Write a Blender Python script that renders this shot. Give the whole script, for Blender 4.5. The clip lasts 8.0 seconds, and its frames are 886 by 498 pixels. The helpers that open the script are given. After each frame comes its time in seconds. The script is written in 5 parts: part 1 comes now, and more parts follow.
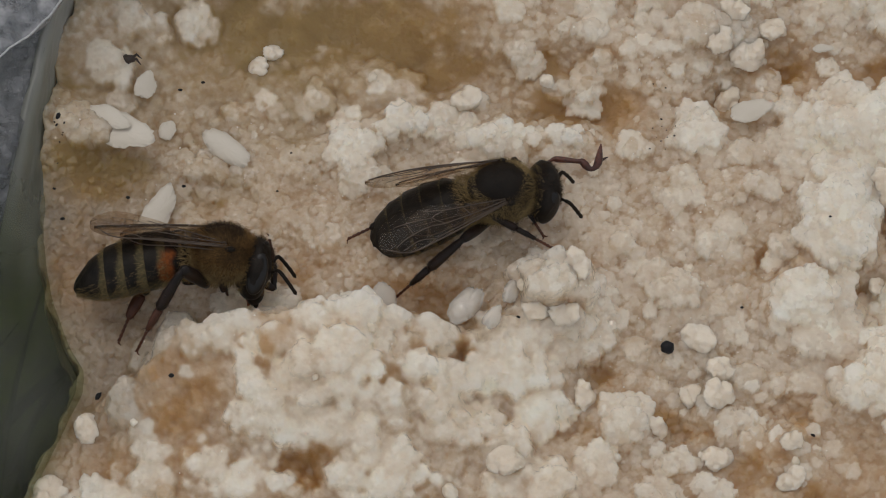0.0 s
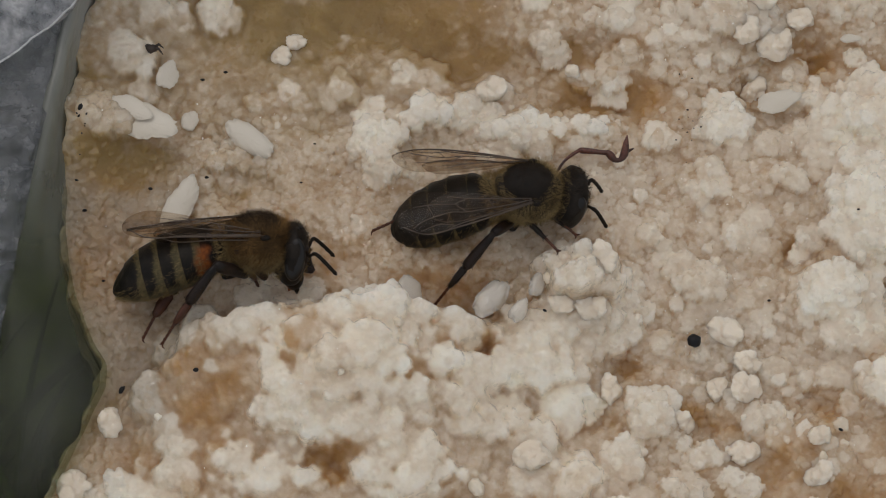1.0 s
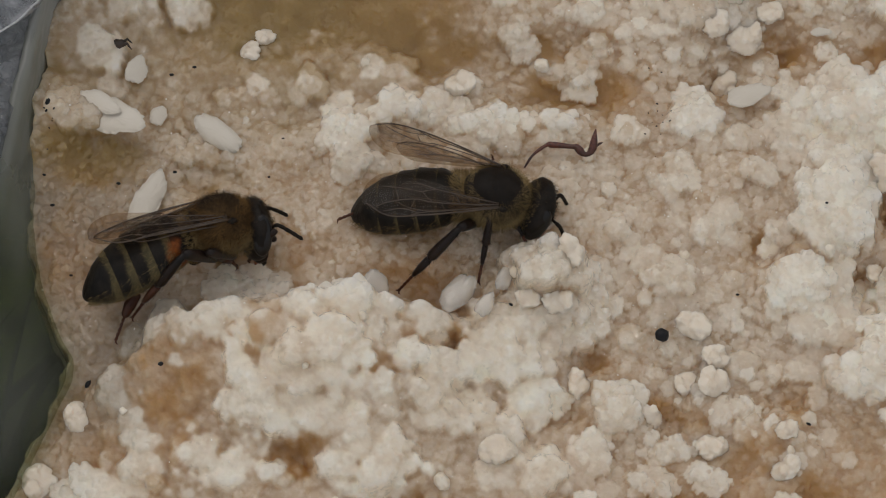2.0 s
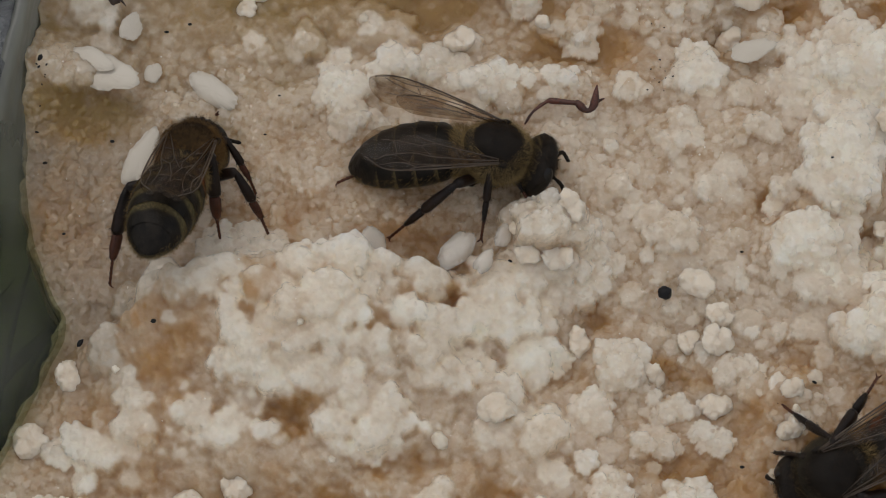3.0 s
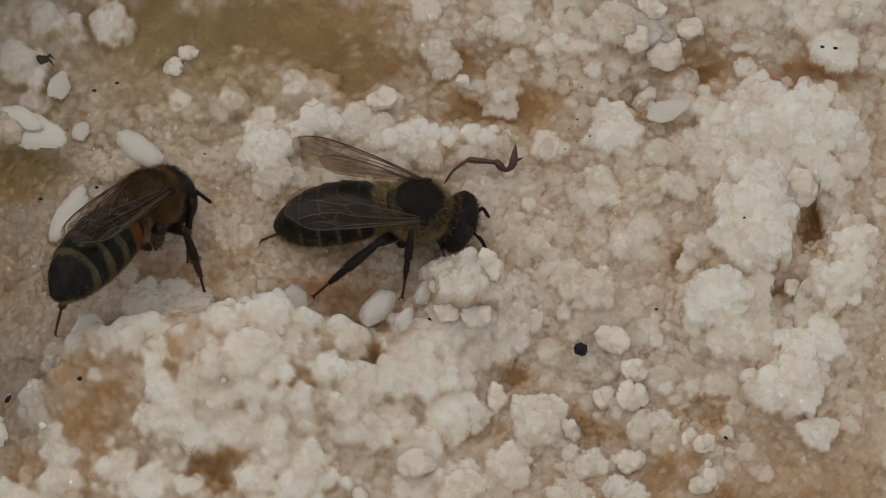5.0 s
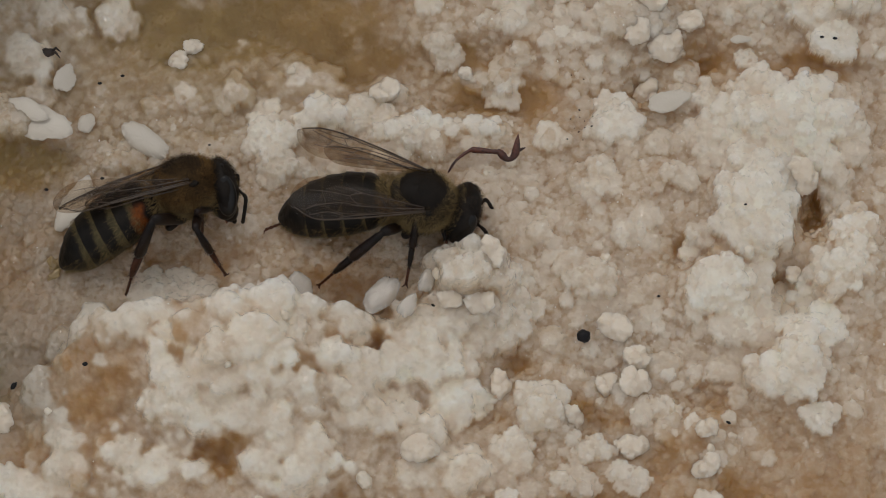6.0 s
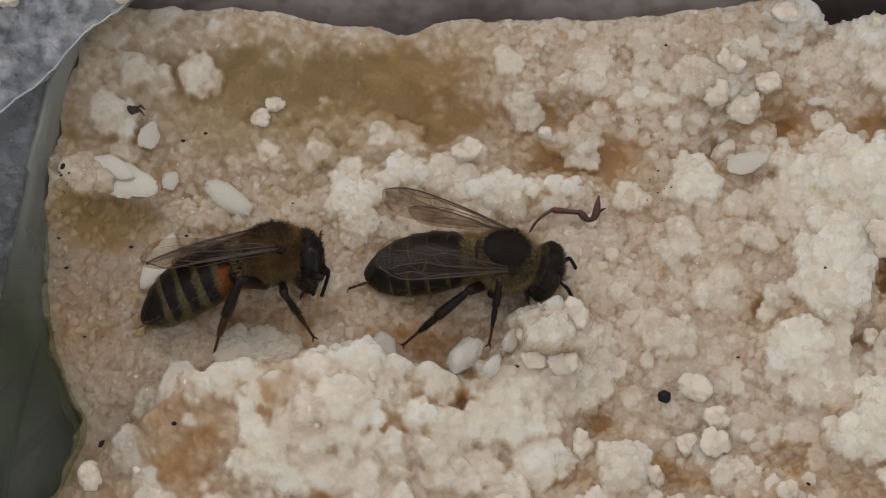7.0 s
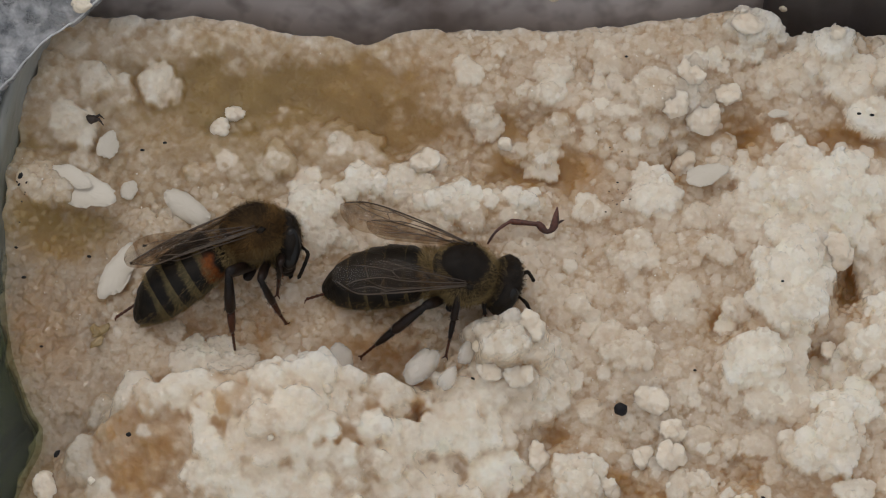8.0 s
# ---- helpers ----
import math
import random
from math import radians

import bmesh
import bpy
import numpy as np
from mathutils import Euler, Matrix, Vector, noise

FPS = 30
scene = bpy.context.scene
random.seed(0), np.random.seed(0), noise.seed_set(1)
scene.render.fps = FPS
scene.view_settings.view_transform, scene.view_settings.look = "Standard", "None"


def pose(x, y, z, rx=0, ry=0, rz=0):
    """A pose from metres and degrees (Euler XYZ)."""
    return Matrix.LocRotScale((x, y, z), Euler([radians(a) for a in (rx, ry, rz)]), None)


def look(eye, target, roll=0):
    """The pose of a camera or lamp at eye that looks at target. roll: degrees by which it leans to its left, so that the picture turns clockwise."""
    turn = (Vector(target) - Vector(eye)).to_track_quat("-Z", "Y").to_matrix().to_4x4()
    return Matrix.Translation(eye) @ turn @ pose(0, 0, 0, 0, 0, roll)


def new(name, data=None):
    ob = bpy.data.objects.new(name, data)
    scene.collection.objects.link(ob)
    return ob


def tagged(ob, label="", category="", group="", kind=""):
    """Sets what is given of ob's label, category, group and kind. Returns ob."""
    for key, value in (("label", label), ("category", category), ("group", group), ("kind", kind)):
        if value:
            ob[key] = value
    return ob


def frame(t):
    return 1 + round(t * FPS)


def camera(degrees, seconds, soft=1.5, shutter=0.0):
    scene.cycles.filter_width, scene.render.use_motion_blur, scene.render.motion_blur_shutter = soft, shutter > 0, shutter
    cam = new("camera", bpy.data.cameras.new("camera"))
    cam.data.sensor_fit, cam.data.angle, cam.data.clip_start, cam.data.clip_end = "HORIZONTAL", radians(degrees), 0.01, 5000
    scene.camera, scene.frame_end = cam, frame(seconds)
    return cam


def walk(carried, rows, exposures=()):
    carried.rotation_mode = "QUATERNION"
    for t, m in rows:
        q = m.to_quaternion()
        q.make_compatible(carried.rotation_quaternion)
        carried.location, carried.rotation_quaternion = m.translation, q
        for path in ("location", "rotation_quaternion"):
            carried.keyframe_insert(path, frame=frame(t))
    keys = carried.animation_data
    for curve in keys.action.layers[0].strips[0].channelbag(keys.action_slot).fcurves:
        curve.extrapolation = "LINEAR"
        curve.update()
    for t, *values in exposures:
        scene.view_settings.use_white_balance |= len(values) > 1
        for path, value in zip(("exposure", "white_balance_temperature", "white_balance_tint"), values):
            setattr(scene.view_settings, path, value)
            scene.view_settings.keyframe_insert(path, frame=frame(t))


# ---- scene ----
MM = 0.001

cam = camera(20, 8.0, soft=1.1)
PATH = [
    (0.0, pose(0.00000, -0.05237, 0.14389, 20.001, -0.000, -0.000)),
    (0.5, pose(-0.00160, -0.05150, 0.14368, 19.571, -0.202, -0.285)),
    (1.0, pose(-0.00210, -0.04990, 0.14361, 18.987, -0.219, -0.023)),
    (1.5, pose(0.00011, -0.04986, 0.14419, 19.180, 0.209, 0.184)),
    (1.7, pose(0.00109, -0.05003, 0.14403, 19.105, 0.366, 0.169)),
    (3.0, pose(0.00417, -0.05435, 0.13886, 20.093, 1.364, 0.354)),
    (3.5, pose(0.00479, -0.05501, 0.13911, 19.768, 1.412, 0.014)),
    (4.0, pose(0.00530, -0.05215, 0.14163, 18.946, 0.861, -0.048)),
    (4.5, pose(0.00530, -0.05226, 0.14265, 19.774, 0.332, -0.078)),
    (4.7, pose(0.00554, -0.05089, 0.14347, 19.547, 0.306, -0.002)),
    (5.8, pose(0.00736, -0.05315, 0.14369, 20.441, 0.500, 0.116)),
    (6.0, pose(0.00625, -0.05646, 0.14254, 21.374, 0.488, -0.053)),
    (6.5, pose(0.00030, -0.05286, 0.14459, 20.269, -0.169, -0.219)),
    (7.0, pose(-0.00079, -0.05248, 0.14581, 20.931, -0.326, 0.029)),
    (7.5, pose(0.00045, -0.05121, 0.14660, 20.584, -0.330, 0.280)),
    (8.0, pose(0.00273, -0.05081, 0.14634, 20.549, -0.117, 0.415)),
]
walk(cam, PATH, exposures=[(0.0, -0.64), (1.7, -0.64), (3.0, -0.69), (4.0, -0.76), (6.0, -0.76), (6.6, -0.63), (7.2, -0.58), (8.0, -0.57)])

# ---- light: an overcast sky, brightest towards the back and the left ----
world = bpy.data.worlds.new("overcast_sky")
scene.world = world
world.use_nodes = True
wn = world.node_tree
sky = wn.nodes.new("ShaderNodeTexSky")
sky.sky_type = "NISHITA"
sky.sun_disc = False
sky.sun_elevation = radians(58)
sky.sun_rotation = radians(-25)
sky.dust_density = 4.0
grey = wn.nodes.new("ShaderNodeMix")
grey.data_type = "RGBA"
grey.inputs[0].default_value = 0.72
wn.links.new(sky.outputs[0], grey.inputs[6])
grey.inputs[7].default_value = (6.0, 6.0, 6.05, 1)
wn.links.new(grey.outputs[2], wn.nodes["Background"].inputs[0])
wn.nodes["Background"].inputs[1].default_value = 0.16
sun = new("sun", bpy.data.lights.new("sun", "SUN"))
sun.data.energy = 0.34
sun.data.angle = radians(17)
sun.data.color = (1.0, 0.97, 0.92)
sun.matrix_world = look((-0.2, 0.45, 0.9), (0, 0, 0))


# ---- materials ----
def nodes_of(name):
    m = bpy.data.materials.new(name)
    m.use_nodes = True
    n = m.node_tree.nodes
    return m, n, m.node_tree.links, n["Principled BSDF"]


def ramp_noise(n, l, scale, detail, lo, hi, coord):
    t = n.new("ShaderNodeTexNoise")
    t.inputs["Scale"].default_value = scale
    t.inputs["Detail"].default_value = detail
    l.new(coord, t.inputs["Vector"])
    r = n.new("ShaderNodeMapRange")
    r.inputs[1].default_value, r.inputs[2].default_value = lo, hi
    l.new(t.outputs[0], r.inputs[0])
    return r.outputs[0]


def mixed(n, l, fac, a, b):
    m = n.new("ShaderNodeMix")
    m.data_type = "RGBA"
    for socket, v in ((m.inputs[0], fac), (m.inputs[6], a), (m.inputs[7], b)):
        if isinstance(v, (tuple, float, int)):
            socket.default_value = (*v, 1) if isinstance(v, tuple) else v
        else:
            l.new(v, socket)
    return m.outputs[2]


def bumped(n, l, p, scale, strength, coord, depth=0.0001):
    t = n.new("ShaderNodeTexNoise")
    t.inputs["Scale"].default_value = scale
    t.inputs["Detail"].default_value = 3
    l.new(coord, t.inputs["Vector"])
    b = n.new("ShaderNodeBump")
    b.inputs["Strength"].default_value = strength
    b.inputs["Distance"].default_value = depth
    l.new(t.outputs[0], b.inputs["Height"])
    l.new(b.outputs[0], p.inputs["Normal"])


def facets(n, l, co, scale, amount, normal):
    """Small crystal faces: the normal leans another way in each cell."""
    v = n.new("ShaderNodeTexVoronoi")
    v.inputs["Scale"].default_value = scale
    l.new(co, v.inputs["Vector"])
    mid = n.new("ShaderNodeVectorMath")
    mid.operation = "SUBTRACT"
    mid.inputs[1].default_value = (0.5, 0.5, 0.5)
    l.new(v.outputs["Color"], mid.inputs[0])
    lean = n.new("ShaderNodeVectorMath")
    lean.operation = "SCALE"
    lean.inputs["Scale"].default_value = amount
    l.new(mid.outputs[0], lean.inputs[0])
    add = n.new("ShaderNodeVectorMath")
    l.new(lean.outputs[0], add.inputs[0])
    l.new(normal, add.inputs[1])
    unit = n.new("ShaderNodeVectorMath")
    unit.operation = "NORMALIZE"
    l.new(add.outputs[0], unit.inputs[0])
    return unit.outputs[0]


def sugar_mat(name, pale, dark, rough, sss, island=0.0, clouds=260, toned=False, spec=0.45, syrup=None, coat=0.0, depth=0.0018, through_=0.0, grain=1.0, reach=(0.82, 0.88, 0.96)):
    """Sugar: two tones in soft clouds, a fine crystal grain, much light going through."""
    m, n, l, p = nodes_of(name)
    co = n.new("ShaderNodeTexCoord").outputs["Object"]
    big = ramp_noise(n, l, clouds, 3, 0.38, 0.66, co)
    fine = ramp_noise(n, l, 2600, 2, 0.45, 0.85, co)
    col = mixed(n, l, big, pale, dark)
    few = n.new("ShaderNodeMath")
    few.operation = "MULTIPLY"
    few.inputs[1].default_value = 0.4
    l.new(fine, few.inputs[0])
    if island:
        g = n.new("ShaderNodeNewGeometry").outputs["Random Per Island"]
        r = n.new("ShaderNodeMapRange")
        r.inputs[1].default_value, r.inputs[2].default_value = 0.25, 1.0
        r.inputs[4].default_value = island
        l.new(g, r.inputs[0])
        col = mixed(n, l, r.outputs[0], col, dark)
    if toned:
        g = n.new("ShaderNodeAttribute")
        g.attribute_name = "tone"
        col = mixed(n, l, g.outputs["Fac"], dark, pale)
    if syrup:
        g = n.new("ShaderNodeAttribute")
        g.attribute_name = "tone"
        col = mixed(n, l, g.outputs["Fac"], dark, pale)
        warm = ramp_noise(n, l, 170, 4, 0.45, 0.75, co)
        half = n.new("ShaderNodeMath")
        half.operation = "MULTIPLY"
        half.inputs[1].default_value = 0.45
        l.new(warm, half.inputs[0])
        col = mixed(n, l, half.outputs[0], col, tuple(0.6 * x + 0.4 * y for x, y in zip(dark, syrup)))
        col = mixed(n, l, few.outputs[0], col, pale)
        a = n.new("ShaderNodeAttribute")
        a.attribute_name = "syrup"
        # this attribute mixes in a darker grey-brown towards the left wall
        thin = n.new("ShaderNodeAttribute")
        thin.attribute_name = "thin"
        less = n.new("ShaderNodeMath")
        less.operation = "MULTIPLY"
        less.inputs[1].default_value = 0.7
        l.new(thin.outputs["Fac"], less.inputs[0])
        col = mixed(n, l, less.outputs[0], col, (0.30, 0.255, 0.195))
        xyz = n.new("ShaderNodeSeparateXYZ")
        l.new(co, xyz.inputs[0])
        old = n.new("ShaderNodeMapRange")
        old.inputs[1].default_value, old.inputs[2].default_value = 0.0, 0.005
        l.new(xyz.outputs["Y"], old.inputs[0])
        west = n.new("ShaderNodeMapRange")
        west.inputs[1].default_value, west.inputs[2].default_value = 0.013, -0.009
        l.new(xyz.outputs["X"], west.inputs[0])
        stale = n.new("ShaderNodeMath")
        stale.operation = "MULTIPLY"
        l.new(old.outputs[0], stale.inputs[0])
        l.new(west.outputs[0], stale.inputs[1])
        soaked = mixed(n, l, stale.outputs[0], syrup, (0.33, 0.215, 0.075))
        col = mixed(n, l, a.outputs["Fac"], col, soaked)
        gloss = n.new("ShaderNodeMapRange")
        gloss.inputs[3].default_value, gloss.inputs[4].default_value = coat, 0.15 * coat
        l.new(a.outputs["Fac"], gloss.inputs[0])
        l.new(gloss.outputs[0], p.inputs["Coat Weight"])
    l.new(col, p.inputs["Base Color"])
    p.inputs["Roughness"].default_value = rough
    p.inputs["Specular IOR Level"].default_value = spec
    p.inputs["Coat Weight"].default_value = coat
    p.inputs["Coat Roughness"].default_value = 0.05
    p.inputs["Coat IOR"].default_value = 1.65
    p.inputs["Subsurface Weight"].default_value = sss
    p.inputs["Transmission Weight"].default_value = through_
    p.inputs["IOR"].default_value = 1.42
    p.inputs["Subsurface Radius"].default_value = reach
    p.inputs["Subsurface Scale"].default_value = depth
    t = n.new("ShaderNodeTexNoise")
    t.inputs["Scale"].default_value = 3400
    l.new(co, t.inputs["Vector"])
    bp = n.new("ShaderNodeBump")
    bp.inputs["Strength"].default_value = 0.6 * grain
    bp.inputs["Distance"].default_value = 0.00011
    l.new(t.outputs[0], bp.inputs["Height"])
    l.new(facets(n, l, co, 4300, 0.3 * grain, bp.outputs[0]), p.inputs["Normal"])
    l.new(facets(n, l, co, 4300, 0.9 * grain, bp.outputs[0]), p.inputs["Coat Normal"])
    return m


SHEET = sugar_mat("damp_sugar", (0.938, 0.860, 0.710), (0.468, 0.306, 0.162), 0.3, 1.0, syrup=(0.43, 0.238, 0.085), coat=0.85, depth=0.0048)
DRY = sugar_mat("dry_white_sugar", (0.885, 0.80, 0.67), (0.62, 0.49, 0.345), 0.32, 1.0, toned=True, depth=0.0004, coat=0.3, spec=0.4, reach=(0.9, 0.9, 0.9))
CRUMB = sugar_mat("small_sugar_crumbs", (0.88, 0.80, 0.66), (0.76, 0.66, 0.51), 0.32, 0.3, island=0.5, depth=0.0002, coat=0.5)
FLAKE = sugar_mat("pale_flake", (0.72, 0.655, 0.55), (0.64, 0.57, 0.46), 0.3, 0.0, spec=0.5, through_=0.06, grain=0.18)
CRYSTAL = sugar_mat("sugar_crystal", (0.88, 0.82, 0.72), (0.80, 0.72, 0.60), 0.14, 0.3, spec=0.6, coat=0.5, depth=0.0004, through_=0.45, grain=0.4)
# opaque near-white colour and strong coat stand in for glints on damp sugar
GLINT = sugar_mat("glinting_sugar", (0.95, 0.90, 0.80), (0.90, 0.82, 0.70), 0.12, 0.0, spec=0.6, coat=1.0, grain=0.1)


def plain(name, a, b, rough, scale=900, spec=0.5, metal=0.0, bump=0.3, bscale=3000, depth=0.00005, sheen=0.0, coat=0.0, span=(0.35, 0.68)):
    m, n, l, p = nodes_of(name)
    co = n.new("ShaderNodeTexCoord").outputs["Object"]
    col = mixed(n, l, ramp_noise(n, l, scale, 3, *span, co), a, b)
    col = mixed(n, l, ramp_noise(n, l, scale * 7, 2, 0.45, 0.8, co), col, tuple(0.6 * c for c in b))
    l.new(col, p.inputs["Base Color"])
    p.inputs["Roughness"].default_value = rough
    p.inputs["Metallic"].default_value = metal
    p.inputs["Specular IOR Level"].default_value = spec
    p.inputs["Sheen Weight"].default_value = sheen
    p.inputs["Coat Weight"].default_value = coat
    bumped(n, l, p, bscale, bump, co, depth)
    return m


def film(name, tint, clear, rough, crinkle, haze, drawn=1.0, back_sheen=0.0):
    """Clear plastic: part of the light goes straight through, the rest glances off or is milky."""
    m, n, l, p = nodes_of(name)
    co = n.new("ShaderNodeTexCoord").outputs["Object"]
    pull = n.new("ShaderNodeVectorMath")
    pull.operation = "MULTIPLY"
    pull.inputs[1].default_value = (1, drawn, 1)
    l.new(co, pull.inputs[0])
    co = pull.outputs[0]
    p.inputs["Base Color"].default_value = (*tint, 1)
    p.inputs["Roughness"].default_value = rough
    bumped(n, l, p, crinkle * 0.6, 1.0, co, 0.0012)
    t = n.new("ShaderNodeBsdfTransparent")
    t.inputs[0].default_value = (*clear, 1)
    mx = n.new("ShaderNodeMixShader")
    fac = ramp_noise(n, l, crinkle * 0.7, 4, 0.3, 0.75, co)
    r = n.new("ShaderNodeMapRange")
    r.inputs[3].default_value, r.inputs[4].default_value = haze
    l.new(fac, r.inputs[0])
    # paints the upper wall's reflection: a milky share that rises towards the back
    sheen_ramp = n.new("ShaderNodeMapRange")
    sheen_ramp.inputs[1].default_value, sheen_ramp.inputs[2].default_value, sheen_ramp.inputs[4].default_value = -0.003, 0.016, back_sheen
    xyz = n.new("ShaderNodeSeparateXYZ")
    l.new(n["Texture Coordinate"].outputs["Object"], xyz.inputs[0])
    l.new(xyz.outputs["Y"], sheen_ramp.inputs[0])
    both = n.new("ShaderNodeMath")
    both.use_clamp = True
    l.new(r.outputs[0], both.inputs[0])
    l.new(sheen_ramp.outputs[0], both.inputs[1])
    l.new(both.outputs[0], mx.inputs[0])
    l.new(t.outputs[0], mx.inputs[1])
    l.new(p.outputs[0], mx.inputs[2])
    l.new(mx.outputs[0], n["Material Output"].inputs[0])
    return m


TRAY = film("clear_tray_plastic", (0.36, 0.36, 0.33), (0.66, 0.69, 0.58), 0.3, 500, (0.02, 0.16), 0.4, 0.75)
RIM = film("grey_tray_rim", (0.20, 0.205, 0.21), (0.75, 0.77, 0.8), 0.12, 1300, (0.05, 0.95))
BAG = film("crumpled_film", (0.52, 0.52, 0.525), (0.8, 0.82, 0.84), 0.1, 1200, (0.05, 1.0))
GROUND = plain("mossy_ground", (0.006, 0.007, 0.004), (0.26, 0.30, 0.09), 0.8, 130, bump=0.6, bscale=300, depth=0.002, span=(0.47, 0.75))
GRASS = plain("grass", (0.02, 0.03, 0.008), (0.22, 0.26, 0.07), 0.6, 90, bump=0.2, span=(0.35, 0.7))
SPECK = plain("black_speck", (0.008, 0.008, 0.009), (0.022, 0.020, 0.022), 0.4, spec=0.2)
DEBRIS = plain("dried_leg", (0.13, 0.038, 0.022), (0.045, 0.018, 0.012), 0.4)
DEADBUG = plain("withered_insect", (0.02, 0.014, 0.010), (0.07, 0.045, 0.03), 0.5)
CHAFF = plain("amber_chaff", (0.30, 0.2, 0.08), (0.45, 0.33, 0.15), 0.3, coat=0.5)

# ---- the sugar mass: heights ----
HIGHS, HOLLOWS = [], []


def high(x, y, rx, ry, h, turn=0.0, dry=1.0):
    HIGHS.append((x, y, rx, ry, h, radians(turn), dry))


def hollow(x, y, rx, ry, d, turn=0.0, soak=1.0):
    HOLLOWS.append((x, y, rx, ry, d, radians(turn), soak))


# ridges and knobs of dry sugar
high(6.3, -2.6, 2.1, 1.7, 1.9)
high(6.9, -4.0, 2.2, 1.5, 1.7)
high(3.6, -6.2, 2.6, 1.9, 1.6)
high(-5.6, 6.2, 1.5, 2.1, 1.3)
high(-2.4, 8.5, 2.6, 1.2, 1.1, 12)
high(1.4, 9.8, 1.2, 0.9, 1.0)
high(3.4, 7.6, 2.6, 1.4, 1.1)
high(7.4, 7.9, 1.8, 1.0, 0.9)
high(26.2, 9.0, 4.2, 2.6, 1.9)
high(24.4, 2.0, 2.7, 3.6, 2.2)
high(21.8, -3.2, 2.6, 2.3, 2.1)
high(26.4, -8.0, 2.2, 3.1, 2.1)
high(29.8, -0.9, 2.4, 2.8, 2.0)
high(30.5, 14.0, 3.0, 3.5, 1.3)
high(27.2, 18.0, 1.6, 1.5, 1.9)
high(22.3, 19.0, 2.4, 1.4, 1.3)
high(19.0, 13.6, 2.6, 1.6, 0.7)
high(-21.5, 16.0, 2.5, 3.5, 0.6, 0, 0.5)
high(-22.2, 7.2, 1.8, 1.8, 0.5, 0, 0.6)
high(6.5, 14.5, 3.0, 1.4, 0.4, 0, 0.45)
high(12.0, 13.5, 3.6, 1.6, 0.4, 0, 0.5)
high(-15.0, 18.0, 5.0, 1.2, 0.5, 0, 0.4)
high(0.0, 17.3, 8.0, 1.1, 0.4, 0, 0.2)
high(14.0, 17.8, 7.0, 1.4, 0.5, 0, 0.4)
high(-17.0, -15.0, 4.0, 2.5, 1.0)
high(20.5, -13.0, 2.0, 2.4, 0.9)
high(16.0, -9.6, 2.2, 1.5, 0.7)
high(11.5, -11.0, 1.8, 1.4, 1.1)
high(5.0, -14.0, 3.0, 1.6, 0.9)
# soaked hollows
high(6.6, -2.3, 1.9, 1.3, 1.1)
high(10.8, -10.6, 1.5, 1.4, 0.5)
high(15.7, 8.0, 1.6, 1.4, 0.5)
hollow(-12.5, -1.4, 2.6, 1.3, 0.2, 0, 0.5)
hollow(-8.3, -1.0, 2.4, 1.3, 0.2, 0, 0.5)
hollow(-2.8, -1.8, 2.6, 1.2, 0.2, 0, 0.62)
hollow(18.0, -17.2, 3.2, 1.6, 0.3, 0, 0.8)
hollow(19.2, -13.6, 2.6, 1.2, 0.3, 0, 0.7)
hollow(23.0, -15.9, 2.2, 2.0, 0.3, 0, 0.7)
hollow(-3.0, -19.4, 4.0, 1.0, 0.4, 0, 1.1)
hollow(19.5, -16.5, 8.0, 4.0, 0.2, 0, 0.5)
hollow(27.5, -18.0, 6.5, 5.5, 0.2, 0, 0.66)
hollow(-18.5, -14.5, 5.5, 5.5, 0.3, 0, 0.5)
hollow(-21.0, 10.0, 4.0, 3.0, 0.2, 0, 0.5)
hollow(-10.0, 11.8, 11.0, 4.5, 0.2, 0, 0.58)
hollow(22.0, 11.0, 6.0, 3.0, 0.2, 0, 0.3)
hollow(-11.3, 14.6, 6.4, 2.5, 0.8, 0, 1.25)
hollow(-4.0, 14.4, 5.8, 2.7, 0.8, 0, 1.25)
hollow(-22.6, 10.6, 1.6, 0.8, 0.4)
hollow(-21.6, 4.7, 3.0, 1.8, 0.5, 0, 1.3)
hollow(-22.0, -0.5, 2.6, 6.0, 0.1, 0, 0.42)
hollow(-14.0, 3.6, 2.6, 1.1, 0.3, 0, 0.6)
hollow(-0.1, 12.2, 4.0, 1.5, 0.6)
hollow(8.6, 9.6, 3.6, 1.5, 0.6)
hollow(6.7, 12.4, 3.3, 1.1, 0.5)
hollow(-8.5, 8.2, 2.5, 1.0, 0.3, 20, 0.5)
hollow(21.2, 12.4, 1.9, 1.5, 1.0)
hollow(28.0, 11.6, 3.0, 0.9, 0.5)
hollow(17.4, 10.4, 1.1, 0.9, 0.6)
hollow(26.0, -3.4, 2.0, 1.6, 1.9, 0, 1.2)
hollow(25.2, -6.6, 0.6, 0.5, 0.9)
hollow(28.1, 2.2, 1.6, 2.0, 1.7, 0, 1.2)
hollow(20.1, -0.6, 1.2, 1.0, 0.9, 0, 1.1)
hollow(-15.2, -10.9, 3.6, 4.2, 0.8, 0, 0.72)
hollow(-11.1, -7.2, 0.5, 1.4, 0.8)
hollow(-9.6, -8.6, 0.6, 1.0, 0.8)
hollow(-0.6, -3.4, 2.6, 1.3, 0.7, 0, 0.7)
hollow(0.6, -6.7, 1.0, 0.7, 0.9, 0, 0.9)
hollow(9.2, -7.4, 1.0, 1.3, 0.7)
hollow(7.4, -10.2, 1.3, 1.2, 0.7)
hollow(13.8, -10.8, 1.9, 0.9, 0.4)
hollow(21.0, -9.6, 1.9, 1.0, 0.4, 0, 0.6)
hollow(-8.4, -19.0, 4.6, 1.8, 1.2)
hollow(3.4, -18.2, 1.2, 1.6, 0.9)
